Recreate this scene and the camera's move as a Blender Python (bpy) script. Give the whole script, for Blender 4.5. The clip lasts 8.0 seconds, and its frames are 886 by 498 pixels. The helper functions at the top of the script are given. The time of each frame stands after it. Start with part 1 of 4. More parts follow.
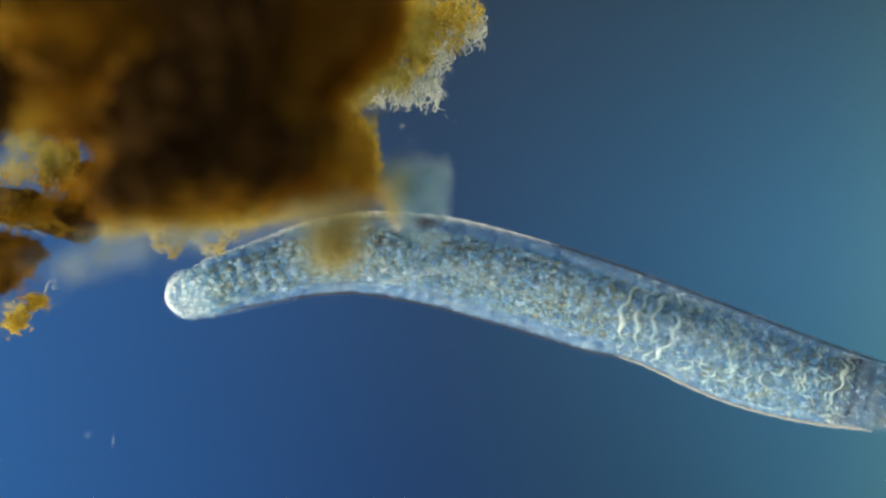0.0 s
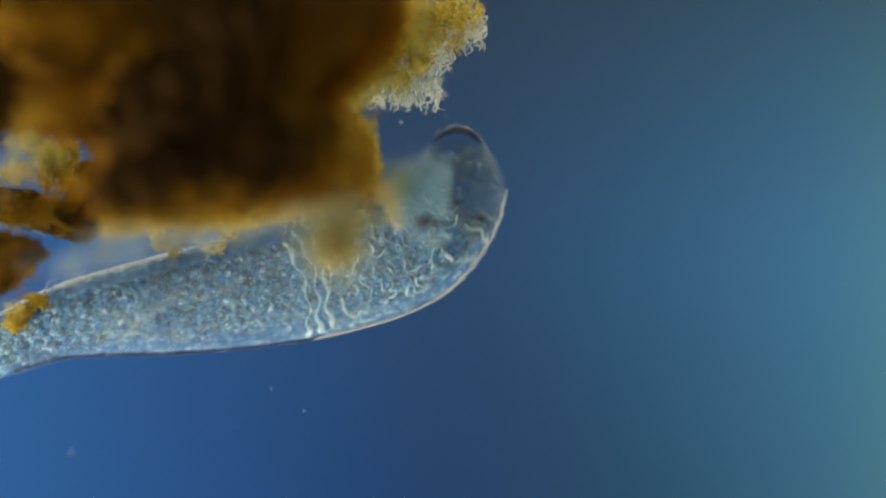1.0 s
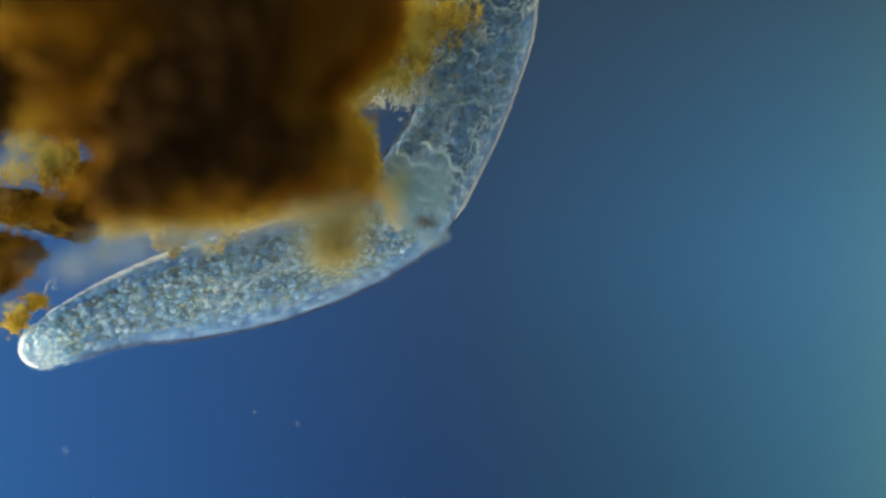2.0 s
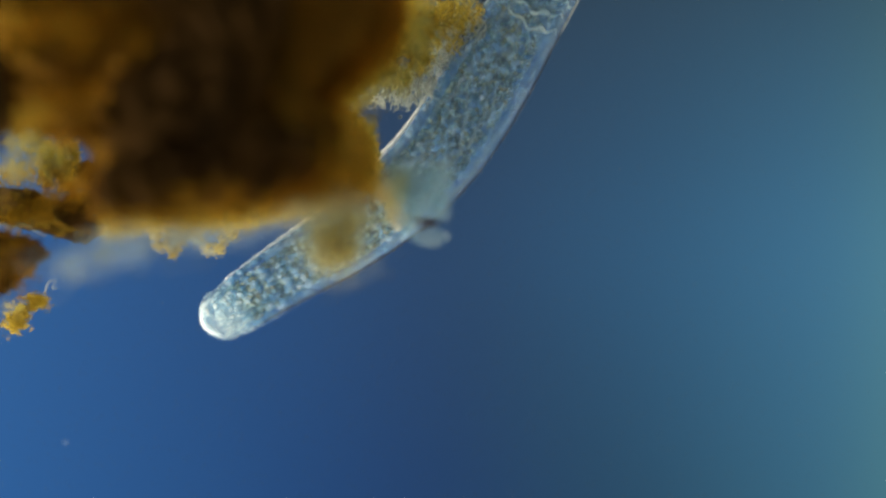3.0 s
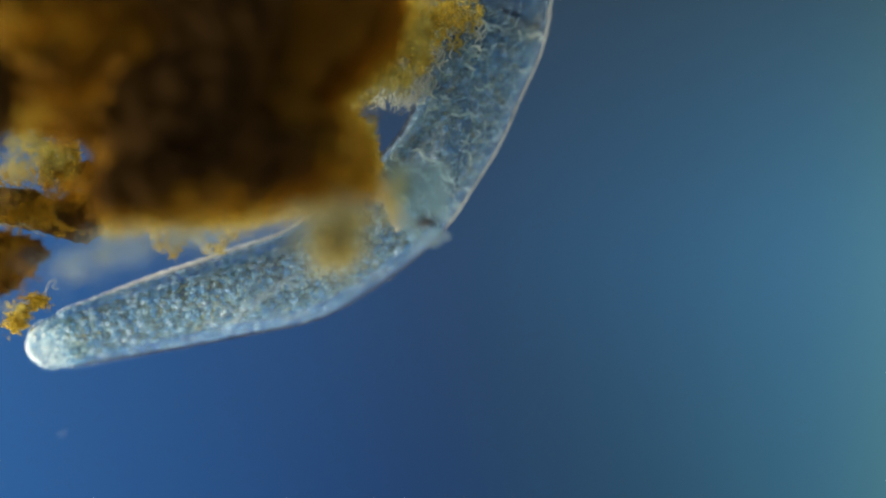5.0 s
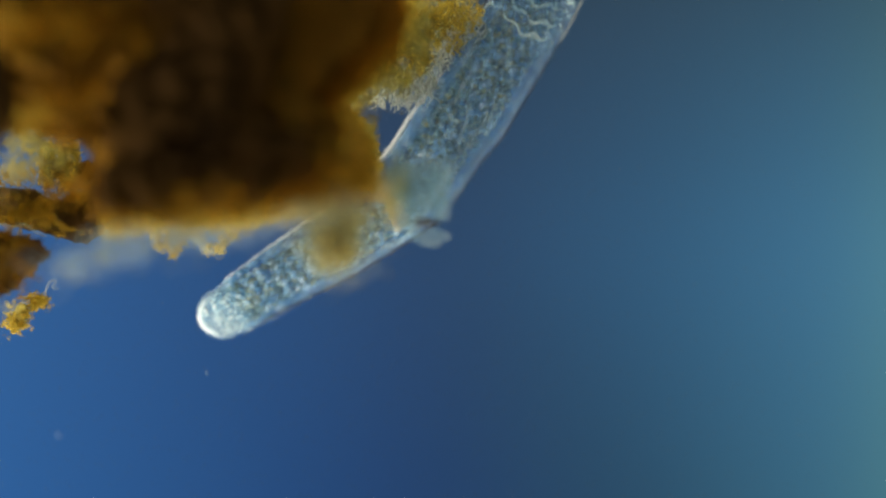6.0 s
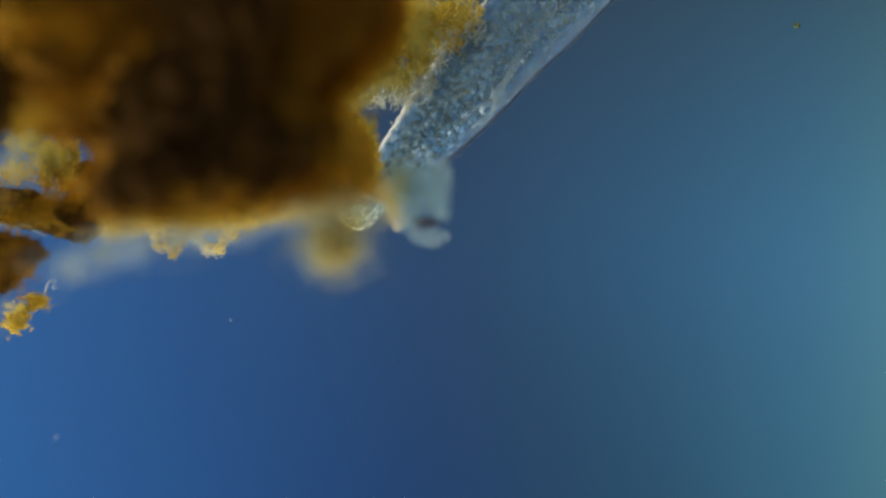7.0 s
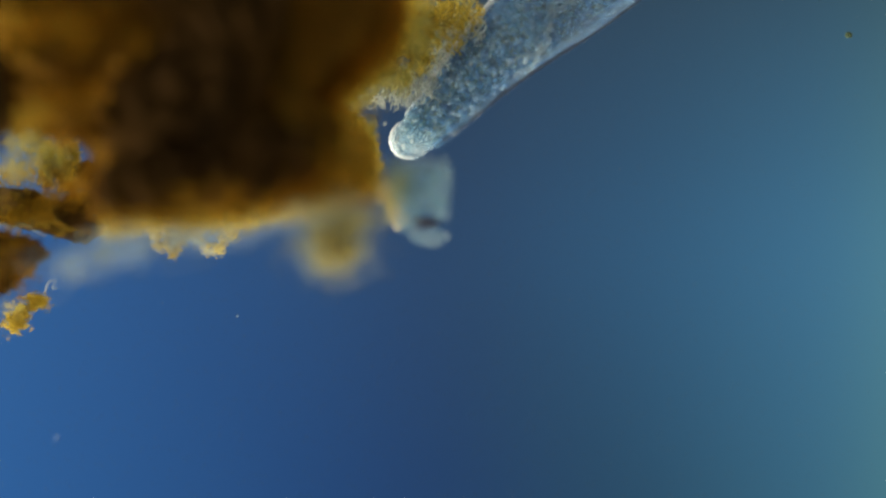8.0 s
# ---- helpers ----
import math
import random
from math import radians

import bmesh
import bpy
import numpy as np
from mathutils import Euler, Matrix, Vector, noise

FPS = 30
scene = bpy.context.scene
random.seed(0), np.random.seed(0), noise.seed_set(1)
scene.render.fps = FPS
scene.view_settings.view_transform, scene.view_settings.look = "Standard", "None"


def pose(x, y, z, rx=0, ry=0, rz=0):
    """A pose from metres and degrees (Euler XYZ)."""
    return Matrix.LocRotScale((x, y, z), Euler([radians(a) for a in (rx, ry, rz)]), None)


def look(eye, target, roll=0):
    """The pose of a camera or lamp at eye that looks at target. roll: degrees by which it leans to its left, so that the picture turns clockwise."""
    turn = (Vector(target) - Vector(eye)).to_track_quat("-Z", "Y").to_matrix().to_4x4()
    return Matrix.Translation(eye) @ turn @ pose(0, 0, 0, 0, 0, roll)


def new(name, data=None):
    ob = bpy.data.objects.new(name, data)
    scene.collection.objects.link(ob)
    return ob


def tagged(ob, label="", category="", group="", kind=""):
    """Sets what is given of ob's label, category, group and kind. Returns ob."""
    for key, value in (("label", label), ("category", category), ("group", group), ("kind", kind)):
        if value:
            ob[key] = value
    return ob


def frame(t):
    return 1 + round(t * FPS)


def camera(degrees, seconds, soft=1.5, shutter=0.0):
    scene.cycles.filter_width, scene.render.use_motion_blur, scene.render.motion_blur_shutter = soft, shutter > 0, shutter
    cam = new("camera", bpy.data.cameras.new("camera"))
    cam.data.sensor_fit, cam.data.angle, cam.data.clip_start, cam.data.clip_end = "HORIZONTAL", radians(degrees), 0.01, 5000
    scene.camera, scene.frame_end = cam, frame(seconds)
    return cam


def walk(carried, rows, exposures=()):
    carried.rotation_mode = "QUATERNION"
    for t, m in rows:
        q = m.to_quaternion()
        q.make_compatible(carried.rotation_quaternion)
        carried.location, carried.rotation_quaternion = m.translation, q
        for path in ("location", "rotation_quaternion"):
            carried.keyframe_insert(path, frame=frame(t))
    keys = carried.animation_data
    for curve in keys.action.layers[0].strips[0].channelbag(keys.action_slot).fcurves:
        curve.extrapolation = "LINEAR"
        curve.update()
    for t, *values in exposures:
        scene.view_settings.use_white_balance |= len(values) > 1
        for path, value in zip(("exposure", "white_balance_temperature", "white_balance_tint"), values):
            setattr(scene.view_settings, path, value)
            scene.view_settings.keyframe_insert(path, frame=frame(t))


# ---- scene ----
# A microscope slide seen from straight above; one metre here stands for half a millimetre.
DISTANCE = 22.45
FOCUS = 0.06

cam = camera(4.0, 8.0, soft=2.3, shutter=0.25)
cam.data.dof.use_dof = True
cam.data.dof.focus_distance = DISTANCE - FOCUS
cam.data.dof.aperture_fstop = 0.30
# The focus is raised for a moment, by racking the tube, and lowered again.
RACK = ((0.0, 0.0), (4.7, 0.0), (5.4, 0.10), (5.8, 0.09), (6.05, 0.02), (6.3, 0.0), (8.0, 0.0))
walk(cam, [(t, pose(0, 0, DISTANCE + up)) for t, up in RACK])

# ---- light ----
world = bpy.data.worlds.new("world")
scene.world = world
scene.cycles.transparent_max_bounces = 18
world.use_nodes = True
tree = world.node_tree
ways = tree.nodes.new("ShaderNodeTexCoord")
# Soft glow added from the upper left, to light tops and model relief.
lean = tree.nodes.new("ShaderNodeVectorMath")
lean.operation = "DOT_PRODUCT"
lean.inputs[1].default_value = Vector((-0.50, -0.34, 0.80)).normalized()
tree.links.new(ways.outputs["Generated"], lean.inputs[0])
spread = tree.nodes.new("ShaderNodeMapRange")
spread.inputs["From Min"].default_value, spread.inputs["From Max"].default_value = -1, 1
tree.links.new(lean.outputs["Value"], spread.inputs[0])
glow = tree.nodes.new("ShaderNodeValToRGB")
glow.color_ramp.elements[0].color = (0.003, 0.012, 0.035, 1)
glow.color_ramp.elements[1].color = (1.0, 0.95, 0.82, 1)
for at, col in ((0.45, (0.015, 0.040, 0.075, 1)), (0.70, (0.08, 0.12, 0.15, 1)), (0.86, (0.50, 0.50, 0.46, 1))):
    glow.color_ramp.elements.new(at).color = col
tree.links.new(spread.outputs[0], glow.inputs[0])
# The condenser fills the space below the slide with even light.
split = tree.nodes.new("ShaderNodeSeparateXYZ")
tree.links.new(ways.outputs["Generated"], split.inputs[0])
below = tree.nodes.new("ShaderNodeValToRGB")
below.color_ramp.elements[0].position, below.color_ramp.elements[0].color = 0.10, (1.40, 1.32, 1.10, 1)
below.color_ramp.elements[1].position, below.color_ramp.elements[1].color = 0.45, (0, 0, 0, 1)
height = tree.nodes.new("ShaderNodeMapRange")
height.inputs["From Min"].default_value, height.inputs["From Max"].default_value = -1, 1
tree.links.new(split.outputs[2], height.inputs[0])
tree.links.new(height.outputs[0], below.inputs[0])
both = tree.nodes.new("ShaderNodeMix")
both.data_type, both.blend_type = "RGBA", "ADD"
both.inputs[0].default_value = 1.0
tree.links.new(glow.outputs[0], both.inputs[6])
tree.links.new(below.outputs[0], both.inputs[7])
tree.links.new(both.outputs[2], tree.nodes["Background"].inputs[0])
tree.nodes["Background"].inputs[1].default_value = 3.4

# Added side sun; it imitates the relief that the optics give every grain.
sun = new("added_relief_sun", bpy.data.lights.new("added_relief_sun", "SUN"))
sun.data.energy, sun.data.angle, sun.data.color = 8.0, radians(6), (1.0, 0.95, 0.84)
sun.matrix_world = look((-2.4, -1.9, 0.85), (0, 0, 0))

SLIDE = -0.118


# ---- materials ----
class Nodes:
    """Short forms for building a node material."""

    def __init__(self, name):
        self.mat = bpy.data.materials.new(name)
        self.mat.use_nodes = True
        self.tree = self.mat.node_tree
        self.tree.nodes.clear()
        self.out = self.tree.nodes.new("ShaderNodeOutputMaterial")
        self.where = self.tree.nodes.new("ShaderNodeTexCoord").outputs["Object"]

    def put(self, socket, value):
        if isinstance(value, bpy.types.NodeSocket):
            self.tree.links.new(value, socket)
        elif isinstance(value, tuple) and len(value) == 3 and socket.type == "RGBA":
            socket.default_value = (*value, 1)
        else:
            socket.default_value = value

    def node(self, kind, out=0, **ins):
        n = self.tree.nodes.new("ShaderNode" + kind)
        for key, value in ins.items():
            self.put(n.inputs[key.replace("_", " ")], value)
        return n.outputs[out]

    def noise(self, scale, detail=4.0, rough=0.6, vector=None, out=0):
        return self.node("TexNoise", out, Vector=vector or self.where, Scale=scale, Detail=detail, Roughness=rough)

    def math(self, op, a, b=0.0, clamp=False):
        n = self.tree.nodes.new("ShaderNodeMath")
        n.operation, n.use_clamp = op, clamp
        self.put(n.inputs[0], a)
        self.put(n.inputs[1], b)
        return n.outputs[0]

    def ramp(self, fac, *stops):
        n = self.tree.nodes.new("ShaderNodeValToRGB")
        while len(n.color_ramp.elements) < len(stops):
            n.color_ramp.elements.new(0.5)
        for e, (at, col) in zip(n.color_ramp.elements, stops):
            e.position, e.color = at, (*col, 1)
        self.put(n.inputs[0], fac)
        return n.outputs[0]

    def mix(self, fac, a, b, blend="MIX"):
        n = self.tree.nodes.new("ShaderNodeMix")
        n.data_type, n.blend_type = "RGBA", blend
        self.put(n.inputs[0], fac)
        self.put(n.inputs[6], a)
        self.put(n.inputs[7], b)
        return n.outputs[2]

    def add(self, a, b):
        n = self.tree.nodes.new("ShaderNodeAddShader")
        self.put(n.inputs[0], a)
        self.put(n.inputs[1], b)
        return n.outputs[0]

    def blend(self, fac, a, b):
        n = self.tree.nodes.new("ShaderNodeMixShader")
        self.put(n.inputs[0], fac)
        self.put(n.inputs[1], a)
        self.put(n.inputs[2], b)
        return n.outputs[0]

    def bump(self, height, strength=0.5, distance=0.01):
        return self.node("Bump", Height=height, Strength=strength, Distance=distance)

    def done(self, shader):
        self.put(self.out.inputs[0], shader)
        return self.mat


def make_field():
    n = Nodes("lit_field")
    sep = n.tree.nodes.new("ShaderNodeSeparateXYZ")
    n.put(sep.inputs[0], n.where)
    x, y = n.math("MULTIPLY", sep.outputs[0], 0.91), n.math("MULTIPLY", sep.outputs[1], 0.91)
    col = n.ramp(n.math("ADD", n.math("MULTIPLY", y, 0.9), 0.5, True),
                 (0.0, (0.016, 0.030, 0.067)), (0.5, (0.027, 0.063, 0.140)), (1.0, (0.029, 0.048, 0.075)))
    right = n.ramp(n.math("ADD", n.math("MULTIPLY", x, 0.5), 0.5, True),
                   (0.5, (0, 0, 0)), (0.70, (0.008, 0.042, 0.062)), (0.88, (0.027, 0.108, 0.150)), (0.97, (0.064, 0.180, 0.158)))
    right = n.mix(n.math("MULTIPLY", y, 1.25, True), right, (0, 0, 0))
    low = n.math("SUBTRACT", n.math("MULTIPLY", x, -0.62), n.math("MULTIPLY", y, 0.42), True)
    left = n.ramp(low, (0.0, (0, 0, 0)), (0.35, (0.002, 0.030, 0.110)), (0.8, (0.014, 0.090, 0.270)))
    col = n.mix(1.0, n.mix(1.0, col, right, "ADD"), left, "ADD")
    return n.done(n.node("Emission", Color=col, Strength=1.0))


def make_glass():
    n = Nodes("clear_glass")
    clear = n.node("BsdfTransparent", Color=(0.99, 0.995, 0.99))
    gloss = n.node("BsdfGlossy", Color=(1, 1, 1), Roughness=0.05)
    return n.done(n.blend(n.math("MULTIPLY", n.node("Fresnel", IOR=1.06), 0.3), clear, gloss))


def make_flesh(name, stops, patch_tint, opacity=0.5, clear=(0.90, 0.96, 1.0), cell=105.0, relief=0.006, feather=True):
    """Granular tissue; its pattern runs on along the body from ring to ring, and each ring thins out towards its ends."""
    n = Nodes(name)
    local = n.node("TexCoord", 3)
    p = n.node("Attribute", 1)
    p.node.attribute_name = "along_body"
    bent = n.tree.nodes.new("ShaderNodeVectorMath")
    bent.operation = "MULTIPLY_ADD"
    n.put(bent.inputs[0], n.noise(70, 2, 0.5, p, 1))
    n.put(bent.inputs[1], (0.014, 0.014, 0.014))
    n.put(bent.inputs[2], p)
    vor = n.tree.nodes.new("ShaderNodeTexVoronoi")
    vor.feature = "SMOOTH_F1"
    n.put(vor.inputs["Vector"], bent.outputs[0])
    n.put(vor.inputs["Scale"], cell)
    n.put(vor.inputs["Smoothness"], 0.35)
    cells = n.math("SUBTRACT", 1.0, n.math("MULTIPLY", vor.outputs["Distance"], 1.15))
    soft = n.noise(55, 3, 0.55, p)
    patch = n.noise(13, 3, 0.6, p)
    tone = n.math("ADD", n.math("MULTIPLY", cells, 0.42), n.math("MULTIPLY", soft, 0.6))
    col = n.ramp(tone, *zip((0.44, 0.54, 0.62, 0.72), stops))
    col = n.mix(n.ramp(patch, (0.44, (0, 0, 0)), (0.60, (0.8, 0.8, 0.8))), col, patch_tint)
    normal = n.bump(n.math("ADD", cells, n.math("MULTIPLY", soft, 1.2)), 1.0, relief)
    body = n.node("BsdfPrincipled", Base_Color=col, Roughness=0.45, Specular_IOR_Level=0.2, Normal=normal)
    shade = n.blend(0.15, body, n.node("BsdfTranslucent", Color=col, Normal=normal))
    solid = n.math("MULTIPLY", n.ramp(tone, (0.40, (0.55, 0.55, 0.55)), (0.66, (1, 1, 1))), opacity)
    if feather:
        sep = n.tree.nodes.new("ShaderNodeSeparateXYZ")
        n.put(sep.inputs[0], local)
        off = n.math("ADD", n.math("MULTIPLY", n.math("ABSOLUTE", sep.outputs[0]), 30.0), n.math("MULTIPLY", n.math("SUBTRACT", soft, 0.5), 0.8))
        solid = n.math("MULTIPLY", solid, n.ramp(off, (0.30, (1, 1, 1)), (0.95, (0, 0, 0))))
    return n.done(n.blend(solid, n.node("BsdfTransparent", Color=clear), shade))


def make_skin(name, colour, opacity):
    """Mottled skin folds, and the edge lines that carry painted light."""
    n = Nodes(name)
    a = n.noise(60, 3)
    col = n.mix(n.math("MULTIPLY", a, 0.5), colour, tuple(c * 0.55 for c in colour))
    body = n.node("BsdfPrincipled", Base_Color=col, Roughness=0.4, Specular_IOR_Level=0.3, Normal=n.bump(a, 0.4, 0.004))
    shade = n.blend(0.3, body, n.node("BsdfTranslucent", Color=col))
    solid = n.math("MULTIPLY", n.ramp(n.noise(26, 2), (0.3, (0.5, 0.5, 0.5)), (0.6, (1, 1, 1))), opacity)
    return n.done(n.blend(solid, n.node("BsdfTransparent", Color=(0.93, 0.96, 0.98)), shade))


def make_detritus(name, dark, mid, light, scale=9.0, see_through=0.0, thin=0.25, veil=(0.95, 0.82, 0.5)):
    n = Nodes(name)
    a = n.noise(scale, 5, 0.62)
    b = n.noise(scale * 8, 4, 0.65)
    col = n.ramp(a, (0.32, dark), (0.52, mid), (0.75, light))
    col = n.mix(n.math("MULTIPLY", b, 0.5), col, dark)
    normal = n.bump(n.math("ADD", a, n.math("MULTIPLY", b, 0.4)), 0.8, 0.03)
    body = n.node("BsdfPrincipled", Base_Color=col, Roughness=0.9, Specular_IOR_Level=0.03, Normal=normal)
    shade = n.blend(thin, body, n.node("BsdfTranslucent", Color=col, Normal=normal))
    if see_through:
        shade = n.blend(see_through, shade, n.node("BsdfTransparent", Color=veil))
    return n.done(shade)


def make_bead(name, stops, opacity):
    n = Nodes(name)
    col = n.ramp(n.node("NewGeometry", 8), *stops)
    body = n.node("BsdfPrincipled", Base_Color=col, Roughness=0.4, Specular_IOR_Level=0.25)
    shade = n.blend(0.15, body, n.node("BsdfTranslucent", Color=col))
    return n.done(n.blend(opacity, n.node("BsdfTransparent", Color=(0.88, 0.94, 1)), shade))


def make_cuticle():
    n = Nodes("clear_cuticle")
    film = n.node("BsdfDiffuse", Color=n.ramp(n.noise(40, 3), (0.3, (0.50, 0.62, 0.68)), (0.7, (0.82, 0.84, 0.78))))
    # The faint grey tint paints a dark optical outline into the clear film.
    clear = n.blend(0.018, n.node("BsdfTransparent", Color=(0.93, 0.955, 0.98)), film)
    return n.done(clear)


FIELD = make_field()
GLASS = make_glass()
WALL = make_flesh("blue_body_wall", ((0.006, 0.04, 0.13), (0.03, 0.13, 0.28), (0.13, 0.29, 0.40), (0.48, 0.57, 0.56)), (0.05, 0.16, 0.28), 0.18, relief=0.005)
GUT = make_flesh("cream_gut", ((0.13, 0.17, 0.13), (0.27, 0.27, 0.17), (0.45, 0.40, 0.22), (0.66, 0.57, 0.35)), (0.42, 0.26, 0.05), 0.88, cell=92.0, relief=0.0075)
GULLET = make_flesh("pale_gullet", ((0.13, 0.20, 0.22), (0.30, 0.35, 0.31), (0.50, 0.50, 0.38), (0.76, 0.72, 0.56)), (0.46, 0.40, 0.24), 0.88, cell=80.0, relief=0.0075)
HEAD_FLESH = make_flesh("clear_head_flesh", ((0.04, 0.10, 0.16), (0.10, 0.18, 0.23), (0.22, 0.30, 0.31), (0.48, 0.52, 0.48)), (0.22, 0.21, 0.12), 0.42, (0.80, 0.86, 0.91))
TIP_FLESH = make_flesh("pale_tip_flesh", ((0.18, 0.32, 0.40), (0.36, 0.48, 0.50), (0.58, 0.62, 0.56), (0.82, 0.80, 0.72)), (0.40, 0.46, 0.44), 0.50, feather=False)
# Rim and edge colours paint the bright and dark outlines that light gives.
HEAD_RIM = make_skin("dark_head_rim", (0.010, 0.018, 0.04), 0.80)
CREAM_EDGE = make_skin("painted_cream_edge", (0.44, 0.43, 0.37), 0.65)
PALE_EDGE = make_skin("painted_lit_edge", (0.80, 0.78, 0.74), 0.82)
DARK_EDGE = make_skin("painted_dark_edge", (0.026, 0.030, 0.048), 0.60)
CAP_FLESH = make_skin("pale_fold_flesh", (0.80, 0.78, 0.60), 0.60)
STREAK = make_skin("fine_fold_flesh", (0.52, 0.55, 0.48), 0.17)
CLEAR = make_cuticle()
BEAD = make_bead("wall_granules", ((0.0, (0.04, 0.15, 0.29)), (0.45, (0.12, 0.29, 0.40)), (0.75, (0.38, 0.52, 0.55)), (0.95, (0.76, 0.80, 0.74))), 0.20)
CREAM_BEAD = make_bead("gut_granules", ((0.0, (0.17, 0.27, 0.28)), (0.40, (0.40, 0.43, 0.33)), (0.68, (0.68, 0.62, 0.42)), (0.86, (0.66, 0.42, 0.15))), 0.50)
# Dark to amber tones paint how much light passes thick and thin matter.
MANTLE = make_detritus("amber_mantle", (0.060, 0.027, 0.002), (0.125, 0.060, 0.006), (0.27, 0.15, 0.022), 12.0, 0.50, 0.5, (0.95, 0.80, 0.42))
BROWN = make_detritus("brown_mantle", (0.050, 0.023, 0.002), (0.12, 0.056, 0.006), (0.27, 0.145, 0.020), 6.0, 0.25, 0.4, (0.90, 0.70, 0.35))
DENSE_DARK = make_detritus("dark_dense_detritus", (0.009, 0.0044, 0.0010), (0.022, 0.010, 0.0016), (0.056, 0.027, 0.0045), 3.5)
RUST = make_detritus("rust_brown_floc", (0.10, 0.048, 0.004), (0.26, 0.145, 0.014), (0.46, 0.30, 0.04), 7.0, 0.68, 0.6)
AMBER = make_detritus("amber_floc", (0.22, 0.15, 0.015), (0.52, 0.40, 0.07), (0.80, 0.68, 0.24), 14.0, 0.55, 0.7, (0.97, 0.91, 0.66))
GLOW = make_detritus("amber_film", (0.13, 0.075, 0.008), (0.38, 0.25, 0.035), (0.62, 0.46, 0.11), 12.0, 0.60, 0.75, (0.98, 0.92, 0.68))
GOLD = make_detritus("gold_grains", (0.20, 0.17, 0.03), (0.58, 0.51, 0.13), (0.86, 0.82, 0.46), 30.0, 0.58, 0.6, (0.98, 0.96, 0.84))
CHALK = make_detritus("pale_grains", (0.24, 0.28, 0.24), (0.54, 0.58, 0.48), (0.86, 0.86, 0.70), 30.0, 0.7, 0.6, (0.95, 0.97, 1))
BARK = make_detritus("dark_bark", (0.020, 0.011, 0.004), (0.070, 0.040, 0.012), (0.22, 0.13, 0.035), 24.0)
SLIME = make_detritus("blue_slime", (0.14, 0.24, 0.27), (0.32, 0.42, 0.42), (0.72, 0.76, 0.66), 40.0, 0.82, 0.6, (0.90, 0.95, 0.98))
MIST = make_detritus("thin_slime", (0.16, 0.24, 0.28), (0.28, 0.34, 0.34), (0.40, 0.42, 0.36), 10.0, 0.82, 0.6, (0.95, 0.97, 1))
FAINT = make_detritus("faint_speck", (0.2, 0.26, 0.3), (0.3, 0.36, 0.4), (0.4, 0.44, 0.45), 10.0, 0.9, 0.6, (0.95, 0.97, 1))
PEACH = make_detritus("peach_floc", (0.28, 0.24, 0.17), (0.46, 0.43, 0.34), (0.72, 0.69, 0.58), 26.0, 0.70, 0.6, (0.97, 0.92, 0.84))
GOLD_FIBRE = make_detritus("golden_fibre", (0.28, 0.20, 0.02), (0.60, 0.47, 0.10), (0.90, 0.82, 0.45), 70.0, 0.30, 0.6, (0.97, 0.92, 0.70))
PALE_FIBRE = make_detritus("pale_fibre", (0.34, 0.38, 0.36), (0.64, 0.65, 0.54), (0.92, 0.90, 0.76), 70.0, 0.38, 0.6, (0.95, 0.97, 1))
SEDGE = make_detritus("green_speck", (0.05, 0.08, 0.05), (0.10, 0.14, 0.08), (0.20, 0.24, 0.15), 40.0, 0.4)
TAN = make_detritus("tan_floc", (0.21, 0.21, 0.13), (0.40, 0.39, 0.25), (0.56, 0.55, 0.40), 12.0, 0.80, 0.6, (0.96, 0.93, 0.8))


# ---- builders ----
def part(name, bm, material, parent=None, label=""):
    me = bpy.data.meshes.new(name)
    bm.to_mesh(me)
    bm.free()
    me.materials.append(material)
    me.polygons.foreach_set("use_smooth", [True] * len(me.polygons))
    ob = new(name, me)
    ob.parent = parent
    if label:
        tagged(ob, label)
    return ob


def spot(x, y, z=0.0):
    """A place over the slide, drawn in with height as the lens sees it."""
    k = 1 - z / DISTANCE
    return Vector((x * k, y * k, z))


def lump_mesh(size, detail=4, rough=0.25, freq=2.2, seed=0.0, fine=0.06):
    bm = bmesh.new()
    bmesh.ops.create_icosphere(bm, subdivisions=detail, radius=1.0)
    sx, sy, sz = size
    for v in bm.verts:
        d = v.co.normalized()
        q = Vector((d.x * sx, d.y * sy, d.z * sz)) / max(size)
        k = 1 + rough * noise.fractal(q * freq + Vector((seed, seed * 1.7, 3.1)), 0.8, 2.0, 4)
        k += fine * noise.noise(q * freq * 9 + Vector((seed, 0, 0)))
        v.co = Vector((d.x * sx, d.y * sy, d.z * sz)) * k
    return bm


def lump(parent, material, x, y, z, size, name="lump", seed=0.0, detail=4, rough=0.25, freq=2.2, fine=0.06, label=""):
    ob = part(name, lump_mesh(size, detail, rough, freq, seed, fine), material, parent, label)
    ob.location = spot(x, y, z)
    return ob


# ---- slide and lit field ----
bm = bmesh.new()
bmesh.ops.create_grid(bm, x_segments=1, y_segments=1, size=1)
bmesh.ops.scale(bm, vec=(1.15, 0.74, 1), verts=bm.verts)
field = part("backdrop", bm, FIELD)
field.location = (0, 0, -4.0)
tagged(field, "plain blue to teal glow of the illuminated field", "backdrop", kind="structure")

bm = bmesh.new()
bmesh.ops.create_cube(bm, size=1.0)
bmesh.ops.scale(bm, vec=(7.6, 5.2, 0.5), verts=bm.verts)
bmesh.ops.bevel(bm, geom=bm.edges[:], offset=0.02, segments=2, affect="EDGES")
slide = part("ground", bm, GLASS)
slide.data.polygons.foreach_set("use_smooth", [False] * len(slide.data.polygons))
slide.location = (0, 0, SLIDE - 0.25)
slide.visible_shadow = False
tagged(slide, "clear glass microscope slide under everything", "slide", kind="structure")

